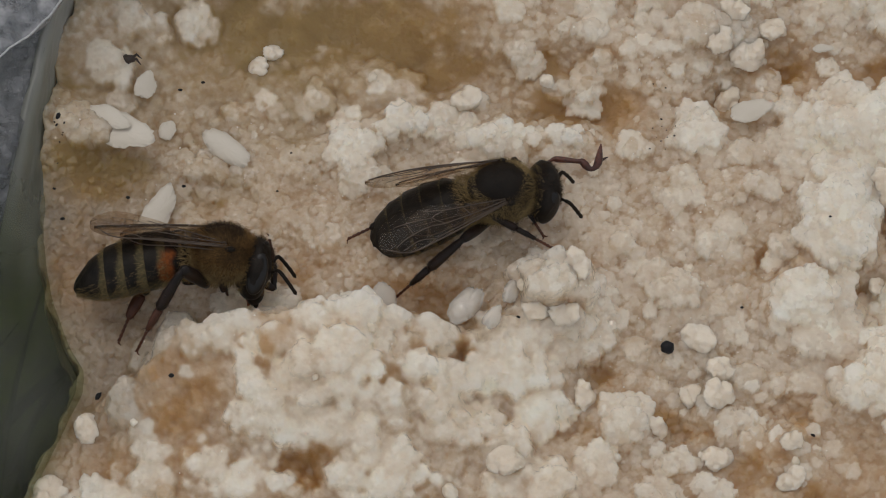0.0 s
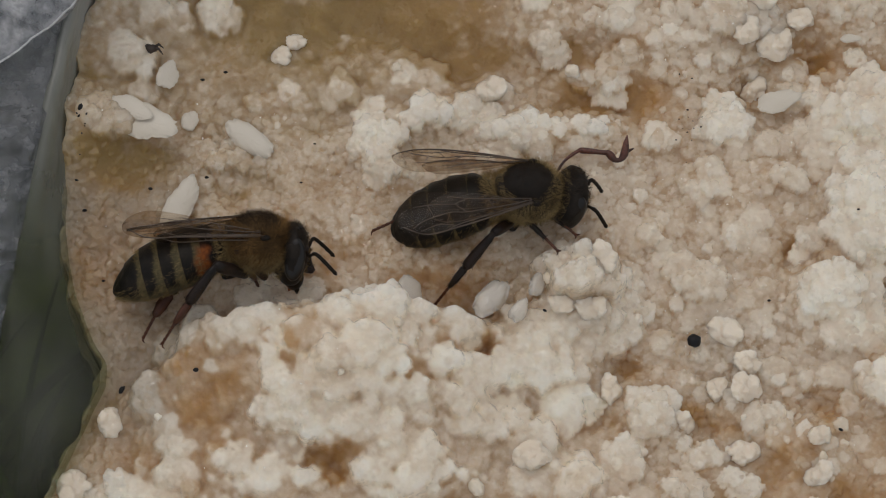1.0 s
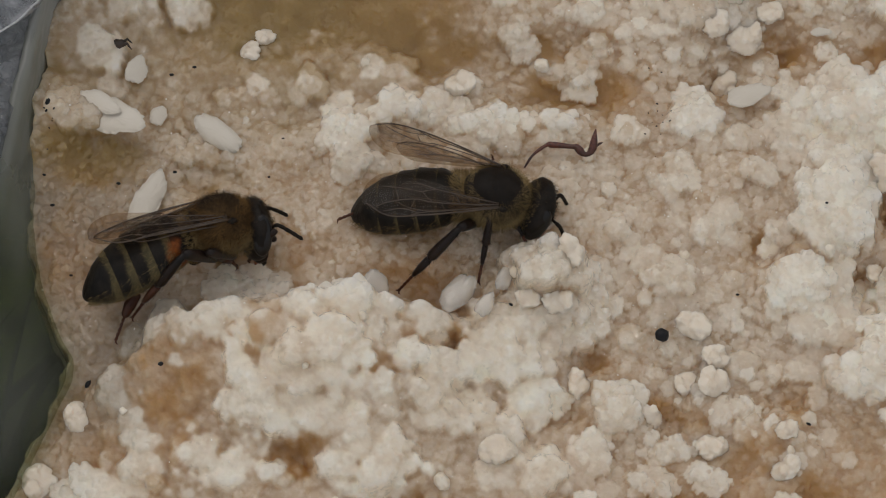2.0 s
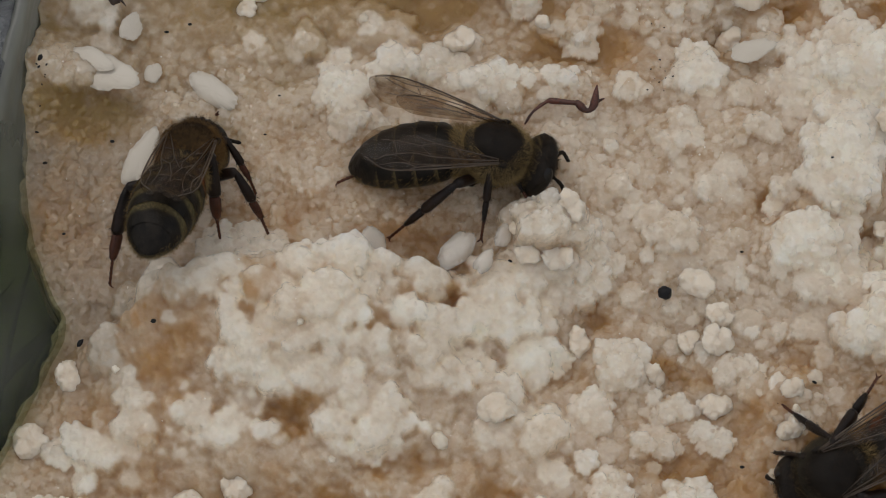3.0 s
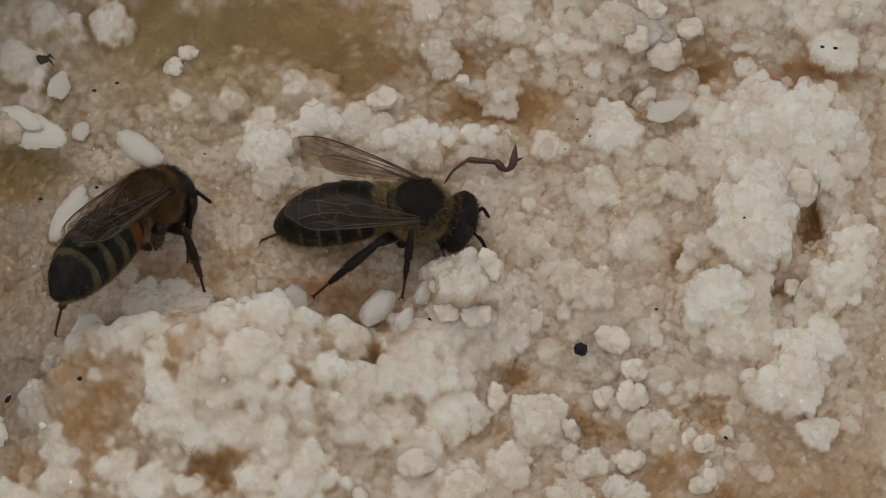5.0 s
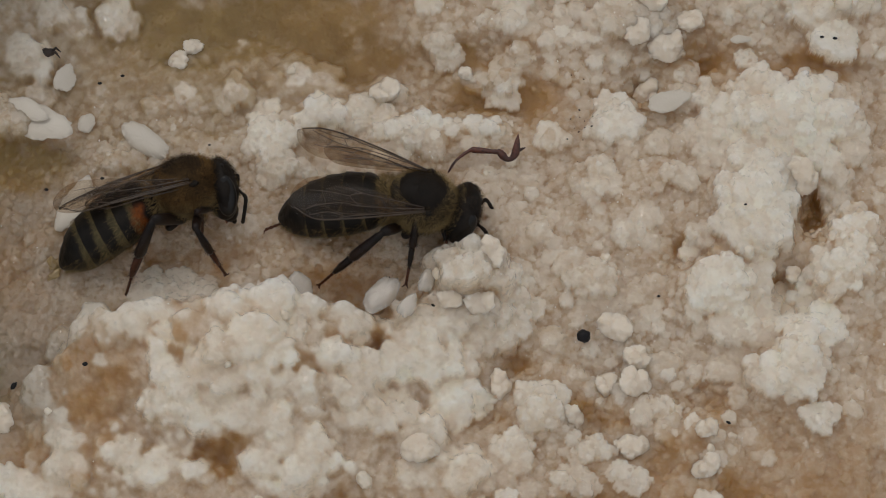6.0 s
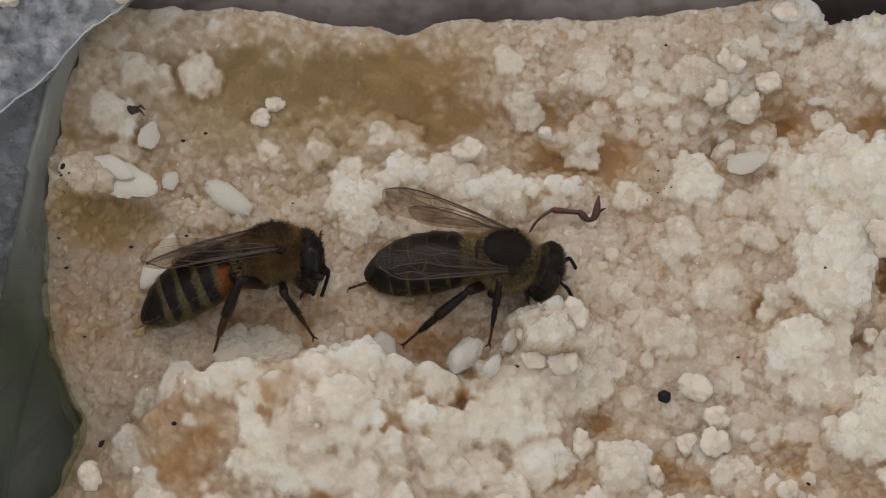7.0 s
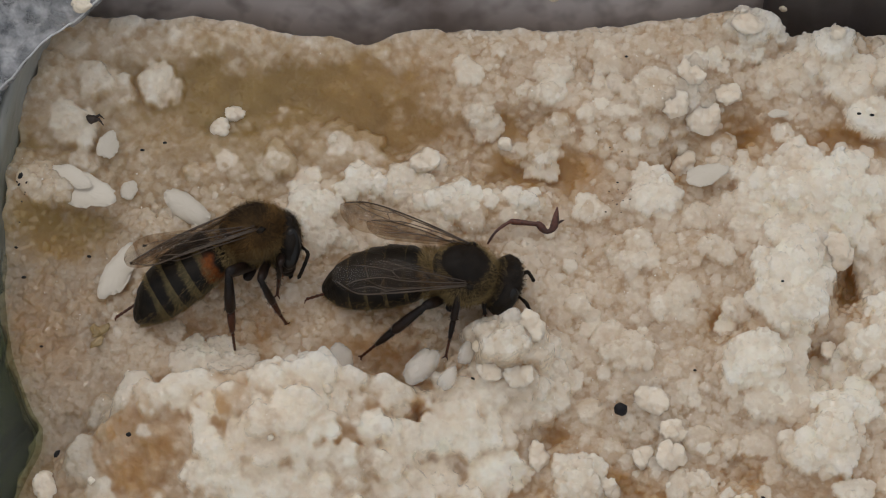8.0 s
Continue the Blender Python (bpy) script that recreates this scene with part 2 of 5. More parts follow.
hollow(-8.6, -13.8, 1.8, 1.0, 0.9)
hollow(-2.0, -16.5, 2.4, 0.9, 0.7, 0, 0.7)
hollow(14.5, -16.4, 2.6, 1.4, 0.5, 0, 0.7)
hollow(17.6, -11.2, 1.6, 0.8, 0.4, 0, 0.7)

# caked clumps of grains: middle, half width, half depth, whiteness
CLUMPS = []


def clump(x, y, rx, ry, white):
    CLUMPS.append((x, y, rx, ry, white))


clump(6.6, -2.2, 1.95, 1.35, 0.72)
clump(-20.0, 9.6, 0.95, 0.80, 0.58)
clump(-15.5, 15.1, 1.15, 1.20, 0.60)
clump(-17.8, 14.4, 0.80, 0.80, 0.50)
clump(15.7, 8.0, 1.60, 1.40, 0.74)
clump(26.9, 17.0, 1.70, 1.50, 0.76)
clump(10.8, -10.6, 1.40, 1.30, 0.68)
clump(21.9, 18.6, 1.08, 0.95, 0.75)
clump(21.8, 17.3, 0.72, 0.46, 0.80)
clump(19.4, 16.6, 1.00, 0.53, 0.75)
clump(9.2, 15.6, 0.79, 0.53, 0.70)
clump(8.8, 14.5, 1.25, 0.68, 0.50)
clump(5.1, 12.6, 0.72, 0.84, 0.62)
clump(4.9, 13.2, 1.08, 0.50, 0.55)
clump(9.8, 12.3, 0.79, 0.84, 0.55)
clump(9.2, 10.7, 0.72, 0.61, 0.70)
clump(11.7, 11.2, 0.54, 0.38, 0.55)
clump(7.8, 11.0, 1.61, 0.46, 0.45)
clump(16.0, 12.0, 0.39, 0.34, 0.55)
clump(13.2, 15.2, 0.72, 0.46, 0.50)
clump(16.0, 14.6, 1.96, 0.84, 0.45)
clump(24.6, 15.8, 2.87, 1.22, 0.50)
clump(28.1, 15.5, 1.61, 1.33, 0.78)
clump(29.4, 13.0, 1.07, 1.32, 0.82)
clump(24.4, 9.9, 1.35, 1.13, 0.78)
clump(23.9, 12.2, 0.50, 0.46, 0.78)
clump(27.6, 10.1, 0.50, 0.60, 0.85)
clump(25.8, 8.1, 2.47, 1.32, 0.82)
clump(22.6, 8.0, 1.77, 1.21, 0.78)
clump(20.9, 7.4, 1.24, 0.94, 0.70)
clump(20.4, 11.4, 0.72, 0.69, 0.65)
clump(21.3, 9.6, 0.89, 0.49, 0.70)
clump(29.5, 7.7, 1.41, 1.13, 0.85)
clump(25.8, 5.8, 3.00, 1.88, 0.84)
clump(18.7, 6.3, 1.06, 0.60, 0.55)
clump(15.2, 4.8, 0.70, 0.45, 0.60)
clump(19.4, 4.5, 0.98, 0.67, 0.55)
clump(21.9, 6.0, 1.24, 0.83, 0.72)
clump(3.2, 7.4, 1.59, 1.05, 0.80)
clump(7.4, 7.5, 0.71, 0.60, 0.75)
clump(7.1, 6.6, 0.89, 0.38, 0.70)
clump(12.0, 6.7, 0.71, 0.45, 0.48)
clump(24.4, 1.7, 2.26, 2.96, 0.84)
clump(20.8, 0.5, 0.88, 0.82, 0.80)
clump(22.2, -3.2, 2.48, 1.69, 0.86)
clump(25.6, -3.9, 2.03, 1.56, 0.86)
clump(27.3, -5.7, 1.44, 1.53, 0.88)
clump(26.1, -8.6, 1.77, 1.67, 0.84)
clump(23.0, -5.7, 1.11, 0.96, 0.65)
clump(29.3, 3.5, 0.99, 1.69, 0.78)
clump(29.4, 0.6, 1.12, 0.96, 0.72)
clump(28.4, -2.8, 1.11, 1.54, 0.65)
clump(16.5, 0.5, 0.77, 0.82, 0.65)
clump(17.8, 0.4, 0.63, 0.41, 0.55)
clump(14.1, 3.7, 0.98, 0.49, 0.60)
clump(15.1, -0.9, 0.35, 0.26, 0.85)
clump(10.9, 0.8, 0.70, 0.48, 0.50)
clump(14.0, -2.1, 1.74, 1.04, 0.42)
clump(17.2, -2.8, 1.04, 0.63, 0.46)
clump(6.7, -2.1, 2.28, 1.61, 0.70)
clump(9.1, -3.1, 1.04, 0.92, 0.70)
clump(10.2, -3.9, 0.69, 0.89, 0.65)
clump(4.3, -5.3, 2.26, 1.39, 0.80)
clump(8.4, -5.3, 1.90, 1.32, 0.70)
clump(5.7, -7.4, 1.37, 0.91, 0.86)
clump(3.3, -7.7, 1.88, 1.31, 0.80)
clump(6.4, -10.0, 1.55, 1.10, 0.88)
clump(11.9, -6.0, 0.87, 0.52, 0.46)
clump(14.0, -7.0, 1.04, 0.66, 0.46)
clump(12.3, -8.1, 1.04, 0.51, 0.42)
clump(18.1, -10.3, 0.86, 0.66, 0.67)
clump(23.9, -8.3, 0.51, 0.62, 0.65)
clump(20.0, -8.2, 0.86, 0.40, 0.55)
clump(27.8, -11.2, 0.85, 0.72, 0.74)
clump(-11.3, -3.3, 2.70, 0.92, 0.80)
clump(-5.9, -4.7, 2.57, 1.30, 0.82)
clump(-0.2, -5.5, 1.43, 0.84, 0.65)
clump(1.4, -5.7, 0.82, 0.73, 0.68)
clump(-11.5, -8.0, 0.94, 1.36, 0.80)
clump(-17.4, -6.6, 1.58, 0.95, 0.60)
clump(-13.9, -6.3, 0.94, 0.64, 0.60)
clump(-7.8, -8.9, 1.84, 1.63, 0.78)
clump(-10.6, -10.6, 1.84, 1.28, 0.78)
clump(-5.5, -7.3, 1.41, 2.00, 0.82)
clump(-2.0, -9.9, 1.15, 0.86, 0.88)
clump(-7.8, -11.5, 1.84, 0.93, 0.82)
clump(-2.1, -11.5, 1.28, 0.64, 0.82)
clump(-0.1, -8.9, 1.90, 1.66, 0.78)
clump(-18.8, -8.8, 0.58, 0.65, 0.60)
clump(-19.1, -10.3, 0.81, 0.65, 0.55)
clump(-6.1, 8.8, 0.86, 0.91, 0.80)
clump(-5.8, 6.5, 0.85, 1.43, 0.88)
clump(-4.6, 6.9, 0.60, 0.72, 0.88)
clump(-5.4, 4.4, 0.67, 0.82, 0.80)
clump(-3.7, 4.8, 0.85, 0.41, 0.75)
clump(-2.2, 8.5, 1.56, 0.72, 0.76)
clump(0.3, 8.4, 2.06, 0.98, 0.80)
clump(-4.0, 11.4, 0.79, 0.65, 0.55)
clump(-2.6, 11.0, 0.89, 0.53, 0.50)
clump(-7.9, 10.0, 0.89, 0.65, 0.50)
clump(-21.9, 7.5, 1.70, 1.30, 0.42)
clump(-20.7, 12.0, 0.85, 1.06, 0.64)
clump(-19.4, 14.9, 1.00, 1.06, 0.62)
clump(-17.6, 18.8, 0.54, 0.92, 0.66)
clump(-11.8, 9.4, 1.96, 0.49, 0.36)
clump(-15.2, 5.5, 1.59, 0.75, 0.32)
clump(-19.9, -17.1, 0.65, 0.62, 0.82)
clump(-21.0, -19.2, 1.88, 0.69, 0.82)
clump(-16.2, -19.6, 0.90, 0.62, 0.76)
clump(-18.4, -16.0, 0.62, 0.66, 0.82)
clump(-20.2, -15.7, 1.69, 1.04, 0.82)
clump(-17.3, -13.8, 0.78, 1.31, 0.70)
clump(-16.3, -12.9, 0.45, 0.35, 0.66)
clump(-14.0, -13.9, 0.78, 0.83, 0.76)
clump(-12.4, -14.6, 1.23, 1.24, 0.78)
clump(-9.6, -14.7, 0.68, 0.59, 0.76)
clump(-15.3, -15.9, 0.81, 0.59, 0.64)
clump(-3.9, -14.9, 2.46, 1.58, 0.76)
clump(-2.0, -13.5, 1.23, 1.59, 0.80)
clump(6.7, -14.9, 1.50, 1.53, 0.66)
clump(9.1, -12.9, 1.25, 0.98, 0.70)
clump(12.3, -14.9, 0.65, 0.63, 0.68)
clump(13.6, -15.0, 0.62, 0.84, 0.72)
clump(13.8, -12.9, 1.12, 0.84, 0.68)
clump(15.6, -14.3, 0.59, 0.56, 0.78)
clump(16.8, -14.9, 0.66, 0.66, 0.78)
clump(17.7, -11.0, 1.13, 0.81, 0.62)
clump(20.5, -17.1, 1.10, 0.62, 0.68)
clump(21.9, -18.8, 1.49, 1.24, 0.62)
clump(14.5, -18.5, 1.23, 1.45, 0.68)
clump(10.3, -18.2, 1.36, 1.10, 0.62)
clump(7.1, -16.8, 0.81, 0.69, 0.80)
clump(5.3, -17.6, 0.65, 0.62, 0.80)
clump(5.7, -18.9, 0.78, 0.96, 0.82)
clump(8.8, -16.2, 0.39, 0.48, 0.85)
clump(0.6, -18.6, 0.90, 1.24, 0.64)
clump(-0.1, -14.4, 0.62, 0.48, 0.76)
clump(3.8, -11.7, 1.81, 1.26, 0.66)
clump(1.2, -10.8, 1.51, 1.26, 0.74)


def smooth(e0, e1, v):
    t = np.clip((v - e0) / (e1 - e0), 0, 1)
    return t * t * (3 - 2 * t)


def wave_noise(x, y, size, seed, octaves=3):
    """Smooth value noise for arrays, about -1 to 1."""
    out, amp = 0 * x, 1.0
    for k in range(octaves):
        rng = np.random.RandomState(seed + 31 * k)
        g = rng.rand(128, 128) * 2 - 1
        u, v = x / size + 40.3, y / size + 51.7
        i, j = np.floor(u).astype(int), np.floor(v).astype(int)
        fu, fv = u - i, v - j
        fu, fv = fu * fu * (3 - 2 * fu), fv * fv * (3 - 2 * fv)
        a, b = g[i % 128, j % 128], g[(i + 1) % 128, j % 128]
        c, d = g[i % 128, (j + 1) % 128], g[(i + 1) % 128, (j + 1) % 128]
        out = out + amp * ((a * (1 - fu) + b * fu) * (1 - fv) + (c * (1 - fu) + d * fu) * fv)
        amp, size = amp * 0.5, size * 0.47
    return out


def blob(x, y, b, power):
    cx, cy, rx, ry, _, turn, _ = b
    dx, dy = x - cx, y - cy
    u = (dx * math.cos(turn) + dy * math.sin(turn)) / rx
    v = (dy * math.cos(turn) - dx * math.sin(turn)) / ry
    return np.exp(-((u * u + v * v) ** power))


def mound(x, y):
    """The big heap of dry sugar before the bees, steep at the back, falling away to the front."""
    edge = -3.3 + 0.5 * wave_noise(x, y, 3.0, 5) - 0.034 * (x + 8) ** 2 * (x < -8) - 0.03 * (x + 6) ** 2 * (x > -6)
    back = smooth(0.0, 1.5, edge - y)
    front = 1 - smooth(-7, -19, y) * 0.9
    side = smooth(-23.0, -15.0, x) * (1 - smooth(-6.5, 3.5, x))
    return 4.1 * back * front * side


def left_edge(y):
    """The sugar's edge along the tray's wall, with the heap bulging out at the front."""
    bow = np.where(y > 1, 0.0005 * np.clip(y - 1, 0, 30) ** 3, 0.034 * np.clip(1 - y, 0, 8.6) ** 2)
    return -24.2 + bow - 0.42 * np.clip(-9.0 - y, 0, 30)


def back_edge(x):
    line = np.interp(x, [-24, -15, -11.4, -7.8, -4.1, -2.3, -0.5, 3, 10.3, 14, 17.6, 21.3, 23.4, 24.8, 30], [19.8, 19.8, 19.7, 18.7, 18.5, 17.9, 18.6, 19.1, 18.9, 19.3, 19.9, 20.3, 19.8, 18.6, 19.0])
    return line - 0.7 + 0.22 * wave_noise(x, 0 * x, 1.6, 77)


def height(x, y):
    """Height of the sugar in millimetres, without the single grains."""
    z = -0.75 + 3.4 * np.exp(-(((x + 25.5) / 5.0) ** 2) - ((y - 9) / 7.0) ** 2)
    z = z + 1.5 * smooth(9, 16, y) - 1.5 * np.exp(-(((x - 16) / 9) ** 2) - ((y + 10) / 8) ** 2)
    z = z + mound(x, y) + 0.35 * wave_noise(x, y, 4.5, 11) + 0.16 * wave_noise(x, y, 1.3, 23)
    for b in HIGHS:
        z = z + 0.62 * b[4] * blob(x, y, b, 1.5)
    for b in HOLLOWS:
        z = z - b[4] * blob(x, y, b, 1.4)
    return z


def dryness(x, y):
    d = 0.9 * np.clip(mound(x, y) / 3.0, 0, 1)
    for b in HIGHS:
        d = d + b[6] * blob(x, y, b, 1.6)
    return np.clip(d + 0.22 * wave_noise(x, y, 2.2, 41), 0, 1)


def soak(x, y):
    """How far the sugar is soaked with syrup: ragged patches round the hollows."""
    wx = x + 0.9 * wave_noise(x, y, 1.9, 61)
    wy = y + 0.8 * wave_noise(x, y, 1.7, 67)
    rag = 0.5 + 0.5 * wave_noise(x, y, 0.9, 71)
    s = 0.35 * smooth(0.55, 1.2, wave_noise(x, y, 3.2, 83)) + 0.62 * smooth(0.3, 0.85, wave_noise(x, y, 2.4, 85)) * np.clip(mound(x, y) / 3, 0, 1)
    for b in HOLLOWS:
        s = np.maximum(s, b[6] * blob(wx, wy, b, 0.8))
    return np.clip(1.4 * s * (0.75 + 0.5 * rag), 0, 1)


def inside(x, y):
    """Millimetres inside the edge of the sugar (negative: outside)."""
    return np.minimum(x - left_edge(y) - 0.3 * wave_noise(y, x * 0, 1.4, 3), back_edge(x) - y)


SURFACE = {}


def at_height(x, y, level="z"):
    """Height of the finished sugar surface, grains and all, in millimetres."""
    i, j = int(round((x - SURFACE["xs"][0]) / STEP)), int(round((y - SURFACE["ys"][0]) / STEP))
    return float(SURFACE[level][j - 2 : j + 3, i - 2 : i + 3].mean())


def mesh_from(name, verts, faces, smooth_shade=True):
    """A mesh from arrays: verts (n, 3) in millimetres, faces (m, k)."""
    verts, faces = np.asarray(verts, np.float32) * MM, np.asarray(faces, np.int32)
    me = bpy.data.meshes.new(name)
    k = faces.shape[1]
    me.vertices.add(len(verts))
    me.vertices.foreach_set("co", verts.ravel())
    me.loops.add(faces.size)
    me.loops.foreach_set("vertex_index", faces.ravel())
    me.polygons.add(len(faces))
    me.polygons.foreach_set("loop_start", np.arange(0, faces.size, k, dtype=np.int32))
    me.polygons.foreach_set("use_smooth", np.full(len(faces), smooth_shade))
    me.update(calc_edges=True)
    me.validate()
    return me


STEP = 0.062


def grow(Z, T, xs, ys, count, seed, chance, rmin, rmax, skew, sink, tone, blend, vary=0.1, oblong=0.35, flat=(0.9, 2.2), rise=1.0, ragged=0.0):
    """Press rounded grains into the height grid Z, each fused with what lies there; T takes each grain's own tone."""
    rng = np.random.RandomState(seed)
    x, y = rng.uniform(xs[0] + 1, xs[-1] - 1, count), rng.uniform(ys[0] + 1, ys[-1] - 1, count)
    ok = rng.rand(count) < chance(x, y)
    x, y = x[ok], y[ok]
    n = len(x)
    r = rmin + (rmax - rmin) * rng.rand(n) ** skew
    lift = rng.rand(n)
    shade = np.clip(tone(x, y) + 1.6 * vary * (lift - 0.5) + vary * rng.randn(n), 0, 1)
    ground = Z[((y - ys[0]) / STEP).astype(int), ((x - xs[0]) / STEP).astype(int)]
    for k in range(n):
        press(Z, T, xs, ys, x[k], y[k], r[k], ground[k] + r[k] * rise * (lift[k] - sink), shade[k], blend, rng, oblong, flat, rise, ragged)


def press(Z, T, xs, ys, x, y, r, zc, shade, blend, rng, oblong, flat, rise, ragged):
    """One grain: a flattened dome with an uneven outline, its middle at height zc."""
    el, tu = 1 + oblong * rng.rand(), rng.rand() * 3.14
    ph, fl, sl = rng.rand(3) * 6.28, rng.uniform(*flat), rng.randn(2) * 0.16
    q = r * 1.6
    i0, i1 = max(int((x - q - xs[0]) / STEP), 0), int((x + q - xs[0]) / STEP) + 2
    j0, j1 = max(int((y - q - ys[0]) / STEP), 0), int((y + q - ys[0]) / STEP) + 2
    dx, dy = xs[None, i0:i1] - x, ys[j0:j1, None] - y
    c, s_ = math.cos(tu), math.sin(tu)
    u, v = (dx * c + dy * s_) / el, (dy * c - dx * s_)
    a = np.arctan2(v, u)
    rr = r * (1 + 0.10 * np.sin(3 * a + ph[0]) + 0.07 * np.sin(5 * a + ph[1]) + ragged * np.abs(np.sin(6 * a + ph[2])))
    d2 = (u * u + v * v) / (rr * rr)
    cap = np.where(d2 < 1, zc + r * rise * (np.sqrt(np.clip(1 - d2 ** fl, 0, 1)) + sl[0] * dx + sl[1] * dy), -99)
    z = Z[j0:j1, i0:i1]
    h = np.clip(0.5 + 0.5 * (cap - z) / blend, 0, 1)
    Z[j0:j1, i0:i1] = np.where(cap > -50, z + (cap - z) * h + blend * h * (1 - h), z)
    h = h * h * (3 - 2 * h)
    T[j0:j1, i0:i1] = np.where(cap > -50, T[j0:j1, i0:i1] * (1 - h) + shade * h, T[j0:j1, i0:i1])


def build_sheet():
    xs, ys = np.arange(-28, 35, STEP), np.arange(-27, 22, STEP)
    X, Y = np.meshgrid(xs, ys)
    Z = height(X, Y)
    wet = soak(X, Y)
    cloud = lambda x, y: 0.14 * wave_noise(x, y, 3.0, 55)
    # mask along the left wall: darker, greyer sugar and fewer coarse grains
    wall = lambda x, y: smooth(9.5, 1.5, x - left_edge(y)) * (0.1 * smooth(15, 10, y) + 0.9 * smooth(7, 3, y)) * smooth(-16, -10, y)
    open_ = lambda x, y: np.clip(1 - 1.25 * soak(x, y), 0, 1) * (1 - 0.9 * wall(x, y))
    near = lambda x, y: 1 - (0.75 - 0.4 * smooth(2, 8, x)) * smooth(9.5, 13, y)
    # where dry grains have caked together: ragged clumps with lower, soaked sugar between them
    C, W = 0 * X, 0 * X
    for x, y, rx, ry, white in CLUMPS:
        pick = np.ix_(np.abs(ys - y) < 1.5 * ry, np.abs(xs - x) < 1.5 * rx)
        gx, gy = X[pick], Y[pick]
        d = np.hypot((gx - x) / rx, (gy - y) / ry) * (1 + 0.16 * wave_noise(gx, gy, 0.9, 305, 2) + 0.10 * np.abs(wave_noise(gx, gy, 0.35, 307, 1)))
        s_ = smooth(1.12, 0.96, d)
        Z[pick] = np.maximum(Z[pick], Z[pick] + 0.36 * min(rx, ry, 1.3) ** 0.7 * s_ * np.sqrt(np.clip(1.15 - d * d, 0, 1)))
        W[pick] = np.where(s_ > C[pick] * 0.98, white, W[pick])
        C[pick] = np.maximum(C[pick], s_)
    heap = smooth(-2.8, -5.0, Y) * smooth(10, 6, X) * smooth(-22, -18, X)
    gap = smooth(0.12, 0.55, wave_noise(X, Y, 1.5, 311, 2)) * heap
    C = C * (1 - 0.9 * gap)
    Z = Z - 0.3 * gap
    on = lambda A: lambda x, y: A[((y - ys[0]) / STEP).astype(int), ((x - xs[0]) / STEP).astype(int)]
    caked, white = on(C), on(W)
    loose = lambda x, y: smooth(0.45, 0.75, dryness(x, y) * near(x, y) + 0.34 * wave_noise(x, y, 1.3, 301, 2) - 0.04) * open_(x, y)
    corner = lambda x, y: smooth(-6, -11, y) * smooth(8, 14, x)
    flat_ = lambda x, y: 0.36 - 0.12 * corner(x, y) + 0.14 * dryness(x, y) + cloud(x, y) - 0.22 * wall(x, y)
    tone = lambda x, y: np.where(caked(x, y) > 0.5, 1.02 * white(x, y) + 0.5 * cloud(x, y), 0.56 - 0.06 * corner(x, y) + 0.16 * dryness(x, y) + cloud(x, y))
    T = 0.12 + 0.10 * dryness(X, Y) + 0.6 * cloud(X, Y)
    T = T + (0.85 * W - T) * smooth(0.3, 0.7, C)
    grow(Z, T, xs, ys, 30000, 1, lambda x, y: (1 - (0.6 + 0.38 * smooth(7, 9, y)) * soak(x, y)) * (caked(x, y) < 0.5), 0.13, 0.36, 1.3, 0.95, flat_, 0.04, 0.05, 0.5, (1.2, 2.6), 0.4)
    grow(Z, T, xs, ys, 5200, 2, lambda x, y: 0.8 * caked(x, y) + 0.3 * loose(x, y) + (0.012 + 0.04 * smooth(6, 12, x)) * open_(x, y), 0.38, 0.95, 1.5, 0.85, tone, 0.05, 0.10, 0.45, (1.3, 3.0), 0.32, 0.10)
    grow(Z, T, xs, ys, 9000, 4, lambda x, y: caked(x, y) + 0.5 * loose(x, y) + (0.015 + 0.13 * smooth(6, 12, x)) * open_(x, y), 0.2, 0.5, 1.2, 0.8, tone, 0.04, 0.08, 0.4, (1.3, 3.0), 0.35, 0.08)
    grow(Z, T, xs, ys, 9000, 3, lambda x, y: np.clip(0.08 + caked(x, y) + 0.6 * loose(x, y), 0, 1) * np.maximum(open_(x, y), caked(x, y)), 0.09, 0.2, 1.0, 0.6, tone, 0.03, 0.06, 0.6, (1.2, 3.0), 0.6)
    # the heap's shape and tone are smoothed, standing in for lens blur
    across = lambda A: (np.roll(A, 2, 1) + np.roll(A, 1, 1) + A + np.roll(A, -1, 1) + np.roll(A, -2, 1)) / 5
    soften = lambda A: across(across(A).T).T
    Z = Z + (soften(Z) - Z) * 0.9 * heap
    # the back left is smoothed for blur in the same way
    corner_ = smooth(7.5, 11, Y) * smooth(6, 0, X)
    Z = Z + (soften(Z) - Z) * 0.8 * corner_
    T = T + (soften(T) - T) * np.clip(0.1 + 0.7 * heap + 0.75 * corner_, 0, 0.95)
    for _ in range(2):
        gy, gx = np.gradient(soften(soften(Z)), STEP)
        Z = Z + (soften(Z) - Z) * smooth(2.4, 3.4, np.hypot(gx, gy))
    wet = wet * (1 - 0.9 * C * np.clip(1.4 * W, 0, 1))
    SURFACE.update(xs=xs, ys=ys, base=Z.copy())
    crust = np.clip(1.15 * T - 0.02, 0.06, 1) * (1 - 0.92 * wet)
    Z = Z + 0.05 * crust * (np.abs(wave_noise(X, Y, 0.34, 93, 1)) - 0.4)
    Z = Z + 0.03 * wave_noise(X, Y, 0.2, 92, 1) * (1 - 0.7 * wet)
    SURFACE.update(xs=xs, ys=ys, z=Z)
    d = inside(X, Y)
    Z = Z - 13 * smooth(0.35, 1.3, -d)
    w, h = len(xs), len(ys)
    idx = np.arange(w * h).reshape(h, w)
    f = np.stack([idx[:-1, :-1], idx[:-1, 1:], idx[1:, 1:], idx[1:, :-1]], -1)
